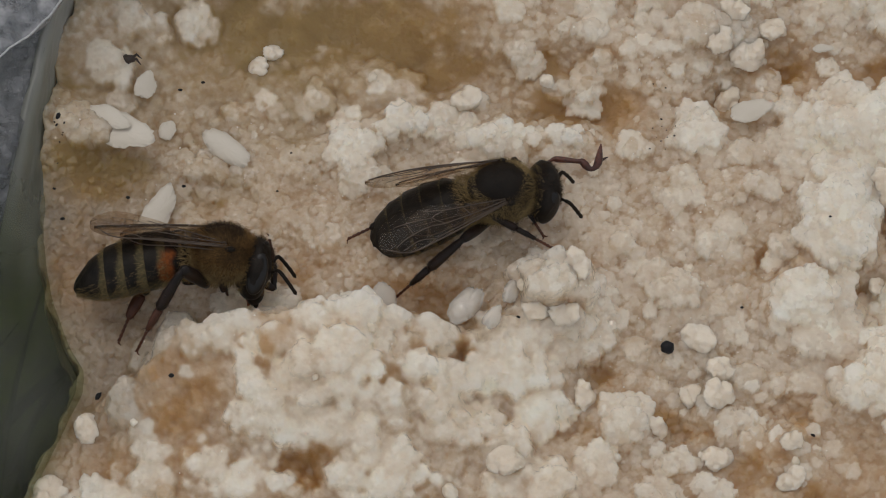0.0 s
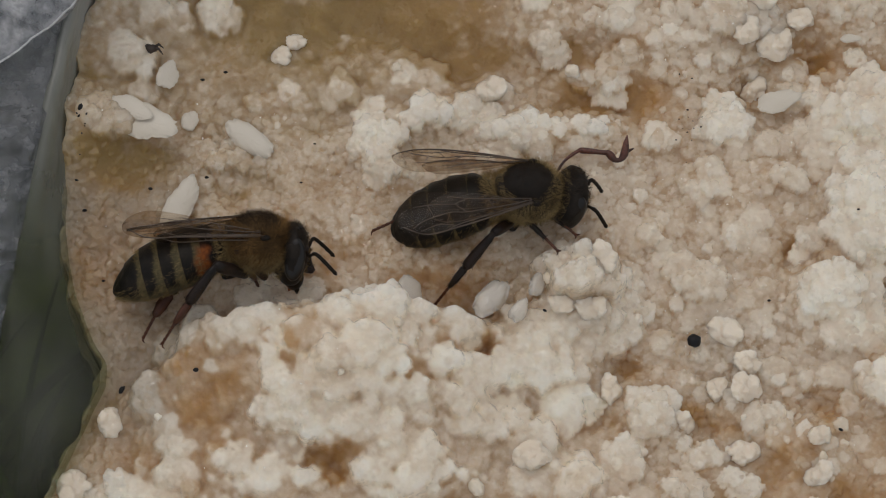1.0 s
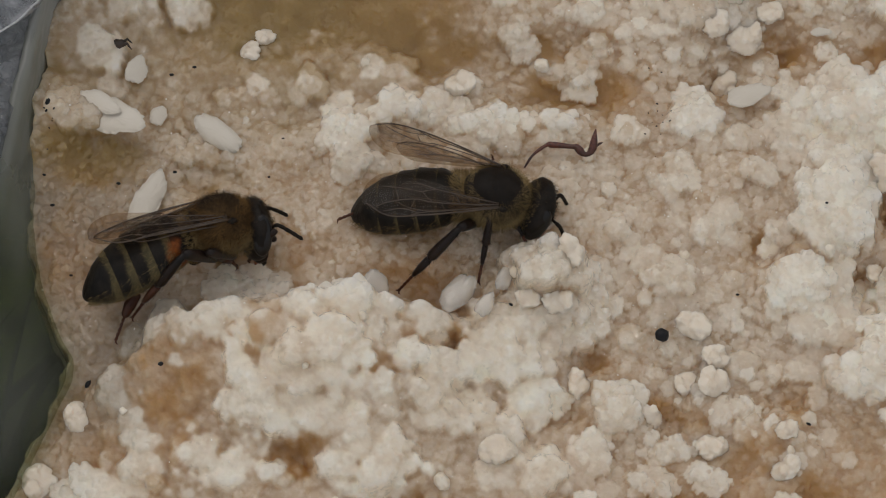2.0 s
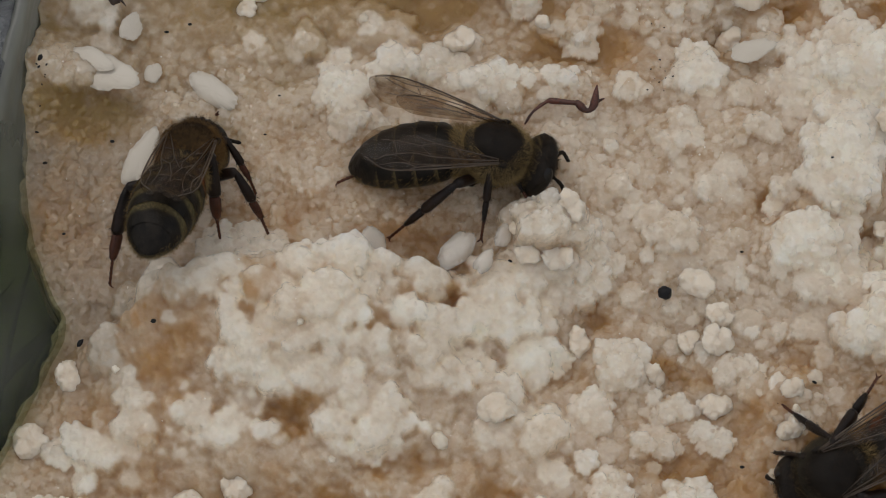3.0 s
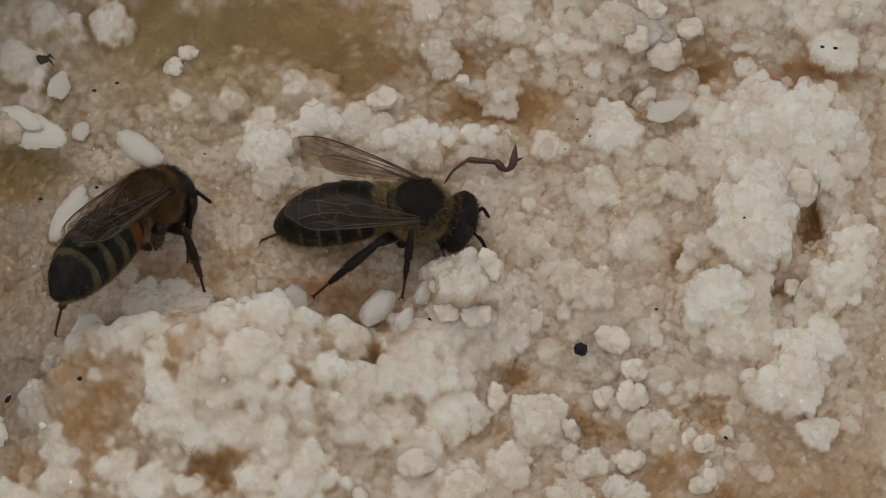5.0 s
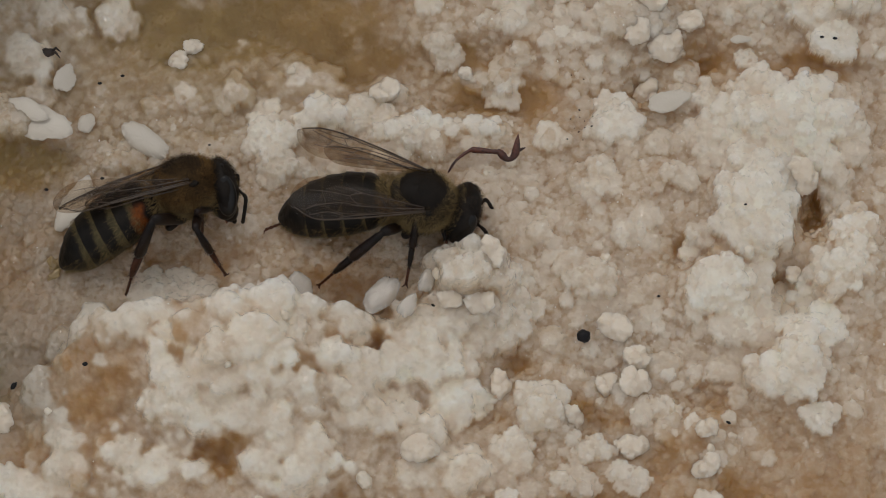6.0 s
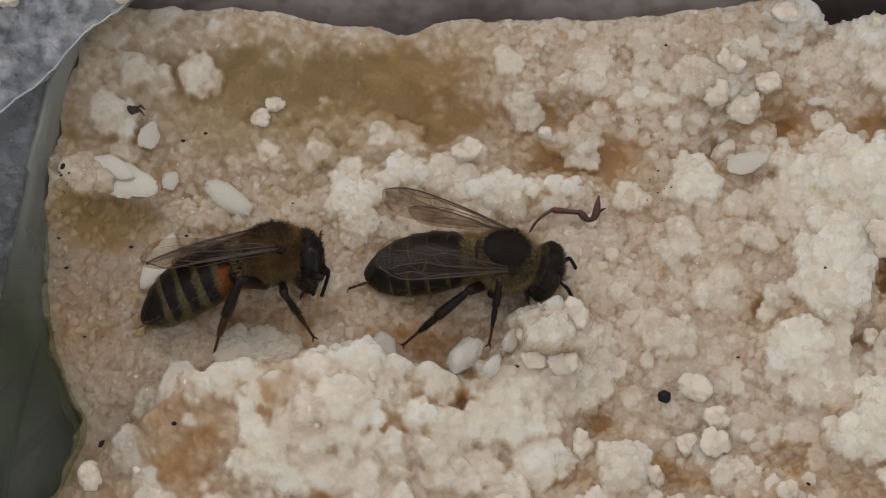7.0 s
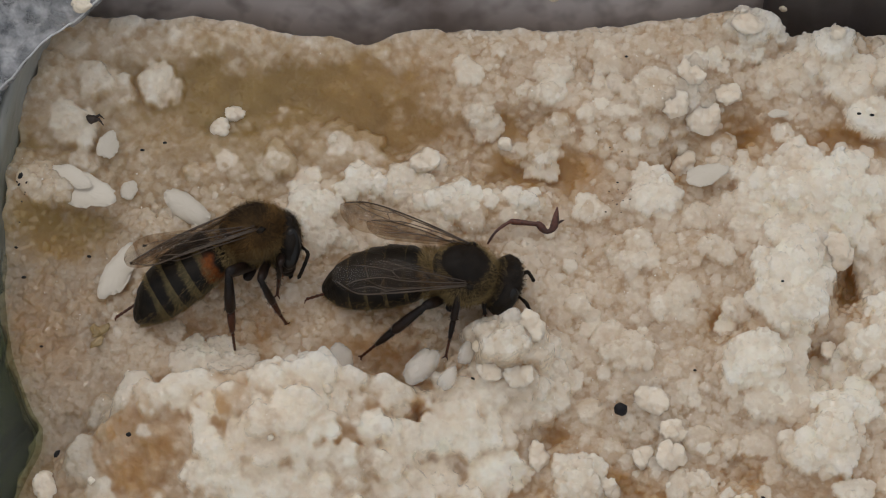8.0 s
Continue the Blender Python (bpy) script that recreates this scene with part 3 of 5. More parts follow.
    keep = (np.minimum(d[:-1, :-1], d[1:, 1:]) > -1.4) & (np.minimum(d[:-1, 1:], d[1:, :-1]) > -1.4)
    f = f[keep]
    used = np.unique(f)
    remap = np.full(w * h, -1)
    remap[used] = np.arange(len(used))
    me = mesh_from("sugar_mass", np.stack([X, Y, Z], -1).reshape(-1, 3)[used], remap[f])
    wet = wet * (1 - smooth(0.45, 0.8, T)) * np.clip(1.08 - 0.55 * T, 0, 1)
    # thin holds the left-wall mask, which darkens and greys the colour
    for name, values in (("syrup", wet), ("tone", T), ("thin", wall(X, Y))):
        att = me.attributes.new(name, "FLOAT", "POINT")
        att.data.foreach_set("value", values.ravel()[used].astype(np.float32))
    me.materials.append(SHEET)
    return tagged(new("ground", me), "lumpy mass of damp cream sugar with brown soaked hollows", "sugar", kind="structure")


def ico(sub):
    bm = bmesh.new()
    bmesh.ops.create_icosphere(bm, subdivisions=sub, radius=1)
    v = np.array([p.co[:] for p in bm.verts])
    f = np.array([[q.index for q in p.verts] for p in bm.faces])
    bm.free()
    return v, f


def lumpy(v, seed, amount, freq=1.6):
    """The unit ball v pushed in and out by smooth noise."""
    o = Vector((seed * 7.31, seed * 3.7, seed * 1.9))
    k = np.array([1 + amount * (noise.noise(Vector(p) * freq + o) + 0.5 * noise.noise(Vector(p) * freq * 2.3 + o)) for p in v])
    return v * k[:, None]


def scatter(name, mat, label, pts, radii, sub, amount, flat, seed, smooth_shade=True, thin=1.0):
    """One joined mesh of lumpy grains at pts (n, 3)."""
    base, f = ico(sub)
    shapes = [lumpy(base, seed + k, amount) for k in range(14)]
    rng = np.random.RandomState(seed)
    n = len(pts)
    q = rng.randn(n, 4)
    q /= np.linalg.norm(q, axis=1, keepdims=True)
    w, x, y, z = q.T
    R = np.stack([1 - 2 * (y * y + z * z), 2 * (x * y - z * w), 2 * (x * z + y * w), 2 * (x * y + z * w), 1 - 2 * (x * x + z * z), 2 * (y * z - x * w),
                  2 * (x * z - y * w), 2 * (y * z + x * w), 1 - 2 * (x * x + y * y)], -1).reshape(n, 3, 3)
    pick = rng.randint(0, 14, n)
    st = 1 + (rng.rand(n, 3) - 0.5) * 0.5
    st[:, 2] *= thin
    V = np.array(shapes)[pick] * (radii[:, None] * st)[:, None, :]
    V = np.einsum("nij,nkj->nki", R, V)
    V[:, :, 2] *= flat
    V += pts[:, None, :]
    F = f[None] + (np.arange(n) * len(base))[:, None, None]
    me = mesh_from(name, V.reshape(-1, 3), F.reshape(-1, 3), smooth_shade)
    me.materials.append(mat)
    return tagged(new(name, me), label, "sugar", kind="stuff")


def grain_points(count, seed, chance, rmin, rmax, sink, x0=-26, x1=33, y0=-26, y1=20.5, skew=2.0):
    rng = np.random.RandomState(seed)
    x, y = rng.uniform(x0, x1, count), rng.uniform(y0, y1, count)
    ok = (inside(x, y) > 0.1) & (rng.rand(count) < chance(x, y))
    x, y = x[ok], y[ok]
    r = rmin + (rmax - rmin) * rng.rand(len(x)) ** skew
    z = np.array([at_height(a, b) for a, b in zip(x, y)]) + r * (rng.rand(len(x)) * 0.8 - sink)
    return np.stack([x, y, z], -1), r


sheet = build_sheet()
p, r = grain_points(110, 7, lambda x, y: np.clip(dryness(x, y) ** 1.6 * (1 - 0.9 * soak(x, y)) + 0.04, 0, 1), 0.2, 0.5, 0.35)
scatter("dry_lumps", CRUMB, "loose rounded crumbs of dry white sugar", p, r, 3, 0.3, 0.95, 5)


# pale opaque grains, added to imitate the sugar's glints
p, r = grain_points(1300, 17, lambda x, y: np.clip(1 - 1.6 * soak(x, y), 0, 1) * (1 - 0.7 * smooth(-3, -6, y) * smooth(10, 6, x)) * (1 - 0.8 * smooth(8, 11, y) * smooth(6, 0, x)), 0.03, 0.08, 0.4)
scatter("glint_grains", GLINT, "fine opaque pale grains added as glints over the sugar mass", p, r, 1, 0.3, 1.0, 15, False, 0.55)


# ---- helpers for things ----
def tris(f):
    f = np.asarray(f)
    return f if f.shape[1] == 3 else np.concatenate([f[:, [0, 1, 2]], f[:, [0, 2, 3]]])


def joined(*pieces):
    vs, fs, at = [], [], 0
    for v, f in pieces:
        vs.append(np.asarray(v, float))
        fs.append(tris(f) + at)
        at += len(v)
    return np.concatenate(vs), np.concatenate(fs)


def part(name, piece, mats, parent, label="", slots=None, kind=""):
    """One mesh object under a thing or a part; piece = (verts in mm, faces)."""
    me = mesh_from(name, *piece)
    for m in mats if isinstance(mats, (list, tuple)) else (mats,):
        me.materials.append(m)
    if slots is not None:
        me.polygons.foreach_set("material_index", np.asarray(slots, np.int32))
    ob = new(name, me)
    ob.parent = parent
    return tagged(ob, label, kind=kind)


def ball(c, r, sub=3, rough=0.0, seed=1, freq=1.6):
    v, f = ico(sub)
    if rough:
        v = lumpy(v, seed, rough, freq)
    return v * np.asarray(r, float) + np.asarray(c, float), f


def tube(points, radii, sides=8, flat=1.0):
    """A tube along points with a radius at each; flat squeezes it sideways."""
    p, n = np.asarray(points, float), len(points)
    d = np.gradient(p, axis=0)
    d /= np.linalg.norm(d, axis=1, keepdims=True) + 1e-9
    up = np.array([0.13, 0.2, 0.97])
    a = np.cross(d, up)
    a /= np.linalg.norm(a, axis=1, keepdims=True) + 1e-9
    b = np.cross(a, d)
    ang = np.linspace(0, 2 * np.pi, sides, endpoint=False)
    r = np.asarray(radii, float)[:, None, None]
    v = p[:, None] + r * (np.cos(ang)[None, :, None] * a[:, None] * flat + np.sin(ang)[None, :, None] * b[:, None])
    i = np.arange(n * sides).reshape(n, sides)
    j = np.roll(i, -1, axis=1)
    f = np.stack([i[:-1], j[:-1], j[1:], i[1:]], -1).reshape(-1, 4)
    v = np.concatenate([v.reshape(-1, 3), p[:1], p[-1:]])
    caps = np.concatenate([np.stack([j[0], i[0], np.full(sides, n * sides)], -1), np.stack([i[-1], j[-1], np.full(sides, n * sides + 1)], -1)])
    return v, np.concatenate([tris(f), caps])


def curve_through(points, n):
    """Catmull-Rom through the points."""
    p = np.asarray(points, float)
    q = np.concatenate([2 * p[:1] - p[1:2], p, 2 * p[-1:] - p[-2:-1]])
    out = []
    for u in np.linspace(0, len(p) - 1 - 1e-6, n):
        k = int(u)
        t = u - k
        a, b, c, d = q[k : k + 4]
        out.append(0.5 * (2 * b + (c - a) * t + (2 * a - 5 * b + 4 * c - d) * t * t + (3 * b - a - 3 * c + d) * t**3))
    return np.array(out)


# ---- ground, tray and film round the sugar ----
def strip(name, rows, mat, label, category, kind="structure"):
    """A wall or sheet from rows of points (rows, n, 3), given a thickness of 0.4 mm."""
    rows = np.asarray(rows, float)
    h, w = rows.shape[:2]
    i = np.arange(h * w).reshape(h, w)
    f = np.stack([i[:-1, :-1], i[:-1, 1:], i[1:, 1:], i[1:, :-1]], -1).reshape(-1, 4)
    me = mesh_from(name, rows.reshape(-1, 3), f)
    me.materials.append(mat)
    ob = tagged(new(name, me), label, category, kind=kind)
    sol = ob.modifiers.new("thickness", "SOLIDIFY")
    sol.thickness = 0.0004
    return ob


def build_surroundings():
    u = np.linspace(-1, 1, 90)
    gx, gy = np.meshgrid(np.sign(u) * np.abs(u) ** 3 * 4000, np.sign(u) * np.abs(u) ** 3 * 4000)
    gz = -45 + 5 * wave_noise(gx, gy, 14.0, 8)
    i = np.arange(90 * 90).reshape(90, 90)
    f = np.stack([i[:-1, :-1], i[:-1, 1:], i[1:, 1:], i[1:, :-1]], -1).reshape(-1, 4)
    me = mesh_from("meadow", np.stack([gx, gy, gz], -1).reshape(-1, 3), f)
    me.materials.append(GROUND)
    tagged(new("ground_outside", me), "dark mossy ground below the tray", "ground", kind="structure")
    rng = np.random.RandomState(44)
    blades = []
    for _ in range(130):
        x, y, a, ln, r = rng.uniform(-58, -24), rng.uniform(-50, -4), rng.uniform(-0.9, 0.9) + 1.4, rng.uniform(9, 24), rng.uniform(0.5, 1.3)
        dx, dy, z = ln * math.cos(a), ln * math.sin(a), rng.uniform(-42, -30)
        line = curve_through([(x, y, z - 3), (x + 0.3 * dx, y + 0.3 * dy, z + 5), (x + 0.7 * dx, y + 0.7 * dy, z + 7), (x + dx, y + dy, z + 4)], 9)
        blades.append(tube(line, [0.5 * r, 0.8 * r, r, r, r, 0.9 * r, 0.7 * r, 0.4 * r, 0.05], 6, 0.3))
    me = mesh_from("grass", *joined(*blades))
    me.materials.append(GRASS)
    tagged(new("grass", me), "green grass blades below the clear tray", "grass", kind="stuff")
    # left wall of the tray, leaning out to its rim
    y = np.linspace(-32, 24, 120)
    rim = -26.17 + 0.1404 * y + 0.0021 * y * y
    foot = left_edge(np.clip(y, -20.0, 30)) - 0.15
    rows = []
    for k in np.linspace(0, 1, 14):
        z = -12 + 16.5 * k
        x = foot + (rim - foot) * np.clip((z - 0.8) / 3.7, -0.04, 1) + 0.08 * wave_noise(y, y * 0 + 3 * k, 2.0, 15)
        rows.append(np.stack([x, y, 0 * y + z], -1))
    strip("tray_wall_left", rows, TRAY, "clear plastic tray wall with the green outside showing through", "tray")
    rows = []
    for k in np.linspace(0, 1, 16):
        x = rim - 14 * k
        rows.append(np.stack([x, y, 4.5 + 0.5 * np.sin(6 * k) + 0.35 * wave_noise(x, y, 2.4, 19)], -1))
    strip("tray_rim", rows, RIM, "grey crinkled rim of the plastic tray", "tray")
    # back wall
    foot_of = lambda x: back_edge(x) + 0.5
    x = np.linspace(-24, 23.2, 110)
    foot = foot_of(x)
    rows = []
    for k in np.linspace(0, 1, 12):
        z = -12 + 18 * k
        rows.append(np.stack([x, foot + 3.2 * np.clip((z + 4) / 8, -0.2, 1.3) + 0.1 * wave_noise(x, x * 0 + 4 * k, 3.0, 16), 0 * x + z], -1))
    strip("tray_wall_back", rows, BACKWALL, "wet grey plastic tray wall", "tray")
    # right end of the back wall, given a darker colour
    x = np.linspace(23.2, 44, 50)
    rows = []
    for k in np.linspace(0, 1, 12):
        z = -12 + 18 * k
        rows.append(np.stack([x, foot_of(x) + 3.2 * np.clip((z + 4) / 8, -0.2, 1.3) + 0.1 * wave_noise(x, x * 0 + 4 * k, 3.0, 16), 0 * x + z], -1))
    strip("tray_wall_back_right", rows, DARKWALL, "right end of the wet plastic back wall, darker than the rest", "tray")
    fx, fy = np.meshgrid(np.linspace(-40, 45, 30), np.linspace(-34, 27, 30))
    strip("tray_floor", np.stack([fx, fy, 0 * fx - 12.5], -1), TRAY, "clear plastic tray floor", "tray")


def build_film():
    """The loose corner of thin film that lies over the tray's corner."""
    n = 60
    s, t = np.meshgrid(np.linspace(0, 1, n), np.linspace(0, 1, n))
    ax = -30.0 + 14.5 * s
    ay = 41.2 + 1.432 * ax + 0.0099 * ax * ax
    x, y = ax - 9.0 * t, ay + 8.0 * t
    z = 6.0 + 0.8 * np.sin(3 * t + 2 * s) + 0.6 * wave_noise(x, y, 2.4, 29) + smooth(0, 0.08, t) * 0.55 * np.abs(wave_noise(x, y, 1.5, 33))
    strip("plastic_film", np.stack([x, y, z], -1), BAG, "crumpled thin clear plastic film at the tray's corner", "film", kind="")
    e = np.stack([ax[0], ay[0], z[0]], -1)
    fold = part("film_edge", tube(e, np.full(n, 0.07), 6), FILMEDGE, bpy.data.objects["plastic_film"])
    return fold


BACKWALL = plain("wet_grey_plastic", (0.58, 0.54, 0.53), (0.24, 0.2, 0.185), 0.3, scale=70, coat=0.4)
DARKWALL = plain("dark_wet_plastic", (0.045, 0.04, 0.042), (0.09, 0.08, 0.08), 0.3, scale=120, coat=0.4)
FILMEDGE = plain("film_fold", (0.5, 0.5, 0.5), (0.65, 0.65, 0.66), 0.25)
build_surroundings()
build_film()


# ---- single lumps, flakes and specks on the sugar ----
def rest(x, y, up, level="z"):
    return (x * MM, y * MM, (at_height(x, y, level) + up) * MM)


def place_thing(name, piece, mat, x, y, up, label, category, group="", turn=0.0, tip=0.0, lean=0.0, level="z"):
    me = mesh_from(name, *piece)
    me.materials.append(mat)
    ob = new(name, me)
    ob.matrix_world = Matrix.Translation(rest(x, y, up, level)) @ pose(0, 0, 0, tip, lean, turn)
    return tagged(ob, label, category, group)


LUMPS = [0]


def lump_body(rx, ry, rz, rng, crusty):
    """A closed lump of fused grains: a low dome with rounded grains pressed into it, open to nothing below. Returns the piece and each corner's tone."""
    xs, ys = np.arange(-1.5 * rx, 1.5 * rx, STEP), np.arange(-1.5 * ry, 1.5 * ry, STEP)
    X, Y = np.meshgrid(xs, ys)
    shift = rng.randint(0, 60)
    d = np.hypot(X / rx, Y / ry) * (1 + 0.16 * wave_noise(X + shift, Y, 0.8 * rx, 9, 2) + (0.2 * wave_noise(X, Y + shift, 0.7, 49, 2) if crusty else 0))
    Z = rz * (np.clip(1 - np.clip(d, 0, 1) ** 2.2, 0, 1) ** 0.75 - 0.75 * smooth(0.95, 1.3, d)) - 0.25 * rz
    T = 0.64 + 0.12 * wave_noise(X + shift, Y, 0.5, 19, 2)
    small, large, count = (0.12, 0.30, int(34 * rx * ry)) if crusty else (0.3 * rx, 0.6 * rx, 7)
    for _ in range(count):
        q, g = 0.86 * math.sqrt(rng.rand()), rng.rand() * 6.28
        px, py, r = q * rx * math.cos(g), q * ry * math.sin(g), rng.uniform(small, large)
        at = Z[int((py - ys[0]) / STEP), int((px - xs[0]) / STEP)]
        press(Z, T, xs, ys, px, py, r, at - 0.3 * r, rng.uniform(0.55, 0.86), 0.05, rng, 0.35, (1.2, 2.6), 0.6, 0.08)
    Z = Z + 0.03 * wave_noise(X + shift, Y, 0.25, 29, 1)
    i = np.arange(X.size).reshape(X.shape)
    f = np.stack([i[:-1, :-1], i[:-1, 1:], i[1:, 1:], i[1:, :-1]], -1)[(d[:-1, :-1] < 1.12)].reshape(-1, 4)
    used = np.unique(f)
    f = np.searchsorted(used, f)
    v = np.stack([X, Y, Z], -1).reshape(-1, 3)[used]
    n = len(v)
    low = v * np.array([0.9, 0.9, 0]) + np.array([0, 0, -0.9 * rz])
    edges = np.concatenate([f[:, [k, (k + 1) % 4]] for k in range(4)])
    have = {(a, b) for a, b in edges}
    rim = np.array([e for e in edges if (e[1], e[0]) not in have])
    sides = np.stack([rim[:, 1], rim[:, 0], rim[:, 0] + n, rim[:, 1] + n], -1)
    tone = T.ravel()[used]
    return (np.concatenate([v, low]), np.concatenate([f, f[:, ::-1] + n, sides])), np.concatenate([tone, tone])


def sugar_lump(x, y, rx, ry, rz=None, up=0.15, mat=None, turn=0.0, knobs=6, label=""):
    """A knobbly lump stuck on the mass."""
    LUMPS[0] += 1
    rz = rz or 0.75 * min(rx, ry)
    piece, tone = lump_body(rx, ry, 0.58 * rz, np.random.RandomState(LUMPS[0] * 17), knobs > 2 and max(rx, ry) > 1.05)
    ob = place_thing("sugar_lump", piece, mat or DRY, x, y, 0.3 * up - 0.05, label or "knobbly lump of dry white sugar stuck on the sugar mass", "sugar lump", "loose sugar lumps", turn, level="base")
    ob.data.attributes.new("tone", "FLOAT", "POINT").data.foreach_set("value", tone.astype(np.float32))
    return ob


def flake(x, y, length, width, turn, up=0.35, tip=0.0, lean=0.0, mat=None, seed=1, label="", thick=0.16):
    """A thin, slightly cupped flake with a worn outline."""
    n, rings = 40, 6
    length, width = 1.1 * length, 1.12 * width
    rng = np.random.RandomState(seed)
    ang = np.linspace(0, 2 * np.pi, n, endpoint=False)
    edge = 1 + 0.05 * np.sin(3 * ang + seed) + 0.04 * np.sin(5 * ang + 2.0 * seed) + 0.03 * rng.randn(n)
    v, f = [], []
    for side in (1, -1):
        for k in range(rings + 1):
            r = k / rings
            prof = thick * np.sqrt(max(0.0, 1 - r**4)) * side * 0.5
            cup = 0.10 * length * r * r * np.cos(ang) ** 2 * 0.6
            v.append(np.stack([np.cos(ang) * edge * r * length / 2, np.sin(ang) * edge * r * width / 2 * (1 - 0.16 * np.cos(ang)), prof + cup * 0.4 + 0.02 * rng.randn(n) * r], -1))
    v = np.concatenate(v)
    i = np.arange(len(v)).reshape(2, rings + 1, n)
    j = np.roll(i, -1, axis=2)
    f = [np.stack([i[0, :-1], i[0, 1:], j[0, 1:], j[0, :-1]], -1).reshape(-1, 4), np.stack([i[1, :-1], j[1, :-1], j[1, 1:], i[1, 1:]], -1).reshape(-1, 4),
         np.stack([i[0, -1], i[1, -1], j[1, -1], j[0, -1]], -1)]
    return place_thing("pale_flake", (v, tris(np.concatenate(f))), mat or FLAKE, x, y, up, label or "thin pale oval flake lying on the sugar", "flake", "pale flakes", turn, tip, lean)


def speck(x, y, r, stretch=1.5, turn=0.0, up=None, mat=None, label="", name="black_speck", squash=0.7):
    r = 0.75 * r if r < 0.3 else r
    piece = ball((0, 0, 0), (r * stretch, r, r * squash), 2 if r < 0.3 else 3, 0.22, int(abs(x * 31 + y * 17)) % 97)
    return place_thing(name, piece, mat or SPECK, x, y, r * 0.5 + 0.22 if up is None else up, label or "tiny black speck of dirt on the sugar", "speck", "dark specks", turn)


# pale flakes by the left bank
flake(-19.5, 7.15, 3.4, 2.0, -14, 1.0, seed=2, label="broad pale oval flake with a ragged end")
flake(-20.5, 8.0, 2.6, 1.2, -24, 0.3, seed=3, label="pale flake tucked under a broader one")
flake(-17.1, 7.9, 1.2, 0.95, 70, 0.4, seed=4)
flake(-13.4, 6.75, 3.2, 1.5, -38, 0.45, seed=5, thick=0.5, label="pale rice-like flake lying in a hollow")
flake(-17.5, 2.5, 3.6, 1.5, 64, 0.4, seed=6, thick=0.3, label="long white flake with square broken ends")
flake(-18.5, 10.7, 1.7, 1.2, 75, 0.5, tip=15, seed=7)
flake(19.2, 9.2, 2.6, 1.35, 18, 0.75, tip=-12, seed=8, label="smooth ivory leaf-shaped flake")
flake(23.8, 13.2, 1.2, 0.5, 4, 0.5, seed=9)
# crystals at the second bee's feet
flake(1.4, -3.6, 2.5, 1.5, 48, 1.1, mat=CRYSTAL, seed=11, thick=1.0, label="glassy white oval sugar crystal")
flake(-3.6, -3.4, 1.9, 1.7, 80, 1.15, tip=30, mat=CRYSTAL, seed=12, thick=0.7, label="glassy white sugar crystal leaning on the heap")
flake(4.1, -2.9, 1.4, 0.9, 75, 0.6, tip=20, mat=CRYSTAL, seed=13, thick=0.8, label="glassy white sugar crystal")
flake(3.0, -4.7, 1.5, 0.9, 60, 0.6, mat=CRYSTAL, seed=14, thick=0.8, label="glassy white sugar crystal")
# knobbly lumps
sugar_lump(7.9, -1.7, 0.9, 0.8)
sugar_lump(7.2, -4.3, 0.9, 0.9)
sugar_lump(5.6, -4.1, 0.8, 0.7)
sugar_lump(-11.6, 12.4, 0.62, 0.72, 0.5, 0.4, DRY, 0, 0, "small smooth white sugar lump")
sugar_lump(-10.7, 13.3, 0.6, 0.5, 0.45, 0.45, DRY, 30, 0, "small smooth white sugar lump")
sugar_lump(1.4, 9.9, 1.0, 0.7, 0.6, 0.4, DRY, 10, 7)
sugar_lump(6.5, 11.4, 0.42, 0.42, 0.35, 0.4, DRY, 0, 0, "small square white sugar crumb")
sugar_lump(18.3, 15.7, 0.85, 0.95, 0.7, 0.5)
sugar_lump(17.2, 13.6, 0.9, 0.8, 0.6, 0.5)
sugar_lump(19.1, 13.0, 1.0, 1.0, 0.7, 0.4)
sugar_lump(20.6, 14.6, 0.8, 0.7, 0.5, 0.4)
sugar_lump(21.9, 18.6, 1.0, 0.8, 0.7, 0.5)
sugar_lump(18.0, 10.4, 0.9, 0.8, 0.6, 0.3)
sugar_lump(15.5, -5.3, 0.98, 0.75, 0.6, 0.45, DRY, -25, 1, "smooth white sugar lump beside a black speck")
sugar_lump(16.8, -7.2, 0.75, 0.72, 0.55, 0.45, DRY, 0, 2)
sugar_lump(15.0, -8.8, 0.72, 0.72, 0.55, 0.45, DRY, 0, 2)
sugar_lump(16.5, -8.8, 0.85, 0.8, 0.6, 0.45, DRY, 0, 2)
sugar_lump(8.5, -8.8, 0.62, 0.85, 0.55, 0.5, DRY, 20, 1)
sugar_lump(12.8, -10.9, 0.7, 0.7)
sugar_lump(16.3, -12.7, 1.1, 0.7, 0.6, 0.4)
sugar_lump(20.7, -12.0, 0.6, 0.5, 0.4, 0.4)
sugar_lump(20.7, -14.2, 0.85, 0.6, 0.5, 0.4, DRY, 40)
sugar_lump(27.1, 3.9, 1.0, 1.1, 0.8, 0.6, DRY, 0, 2)
sugar_lump(26.5, -2.0, 0.5, 0.5, 0.4, 0.5, DRY, 0, 0)
sugar_lump(-11.2, -17.7, 0.8, 0.85, 0.7, 0.4, DRY, 0, 1)
sugar_lump(-14.1, -19.0, 0.9, 0.9, 0.7, 0.4)
sugar_lump(3.6, -13.3, 1.0, 0.8, 0.6, 0.4, DRY, 0, 4)
sugar_lump(-21.1, -11.4, 0.8, 0.9, 0.7, 0.3)
sugar_lump(-23.2, -15.2, 0.9, 1.0, 0.7, 0.4)
# crumbs that fell on the film
sheet_of_film = np.array([q.co[:] for q in bpy.data.objects["plastic_film"].data.vertices]) / MM
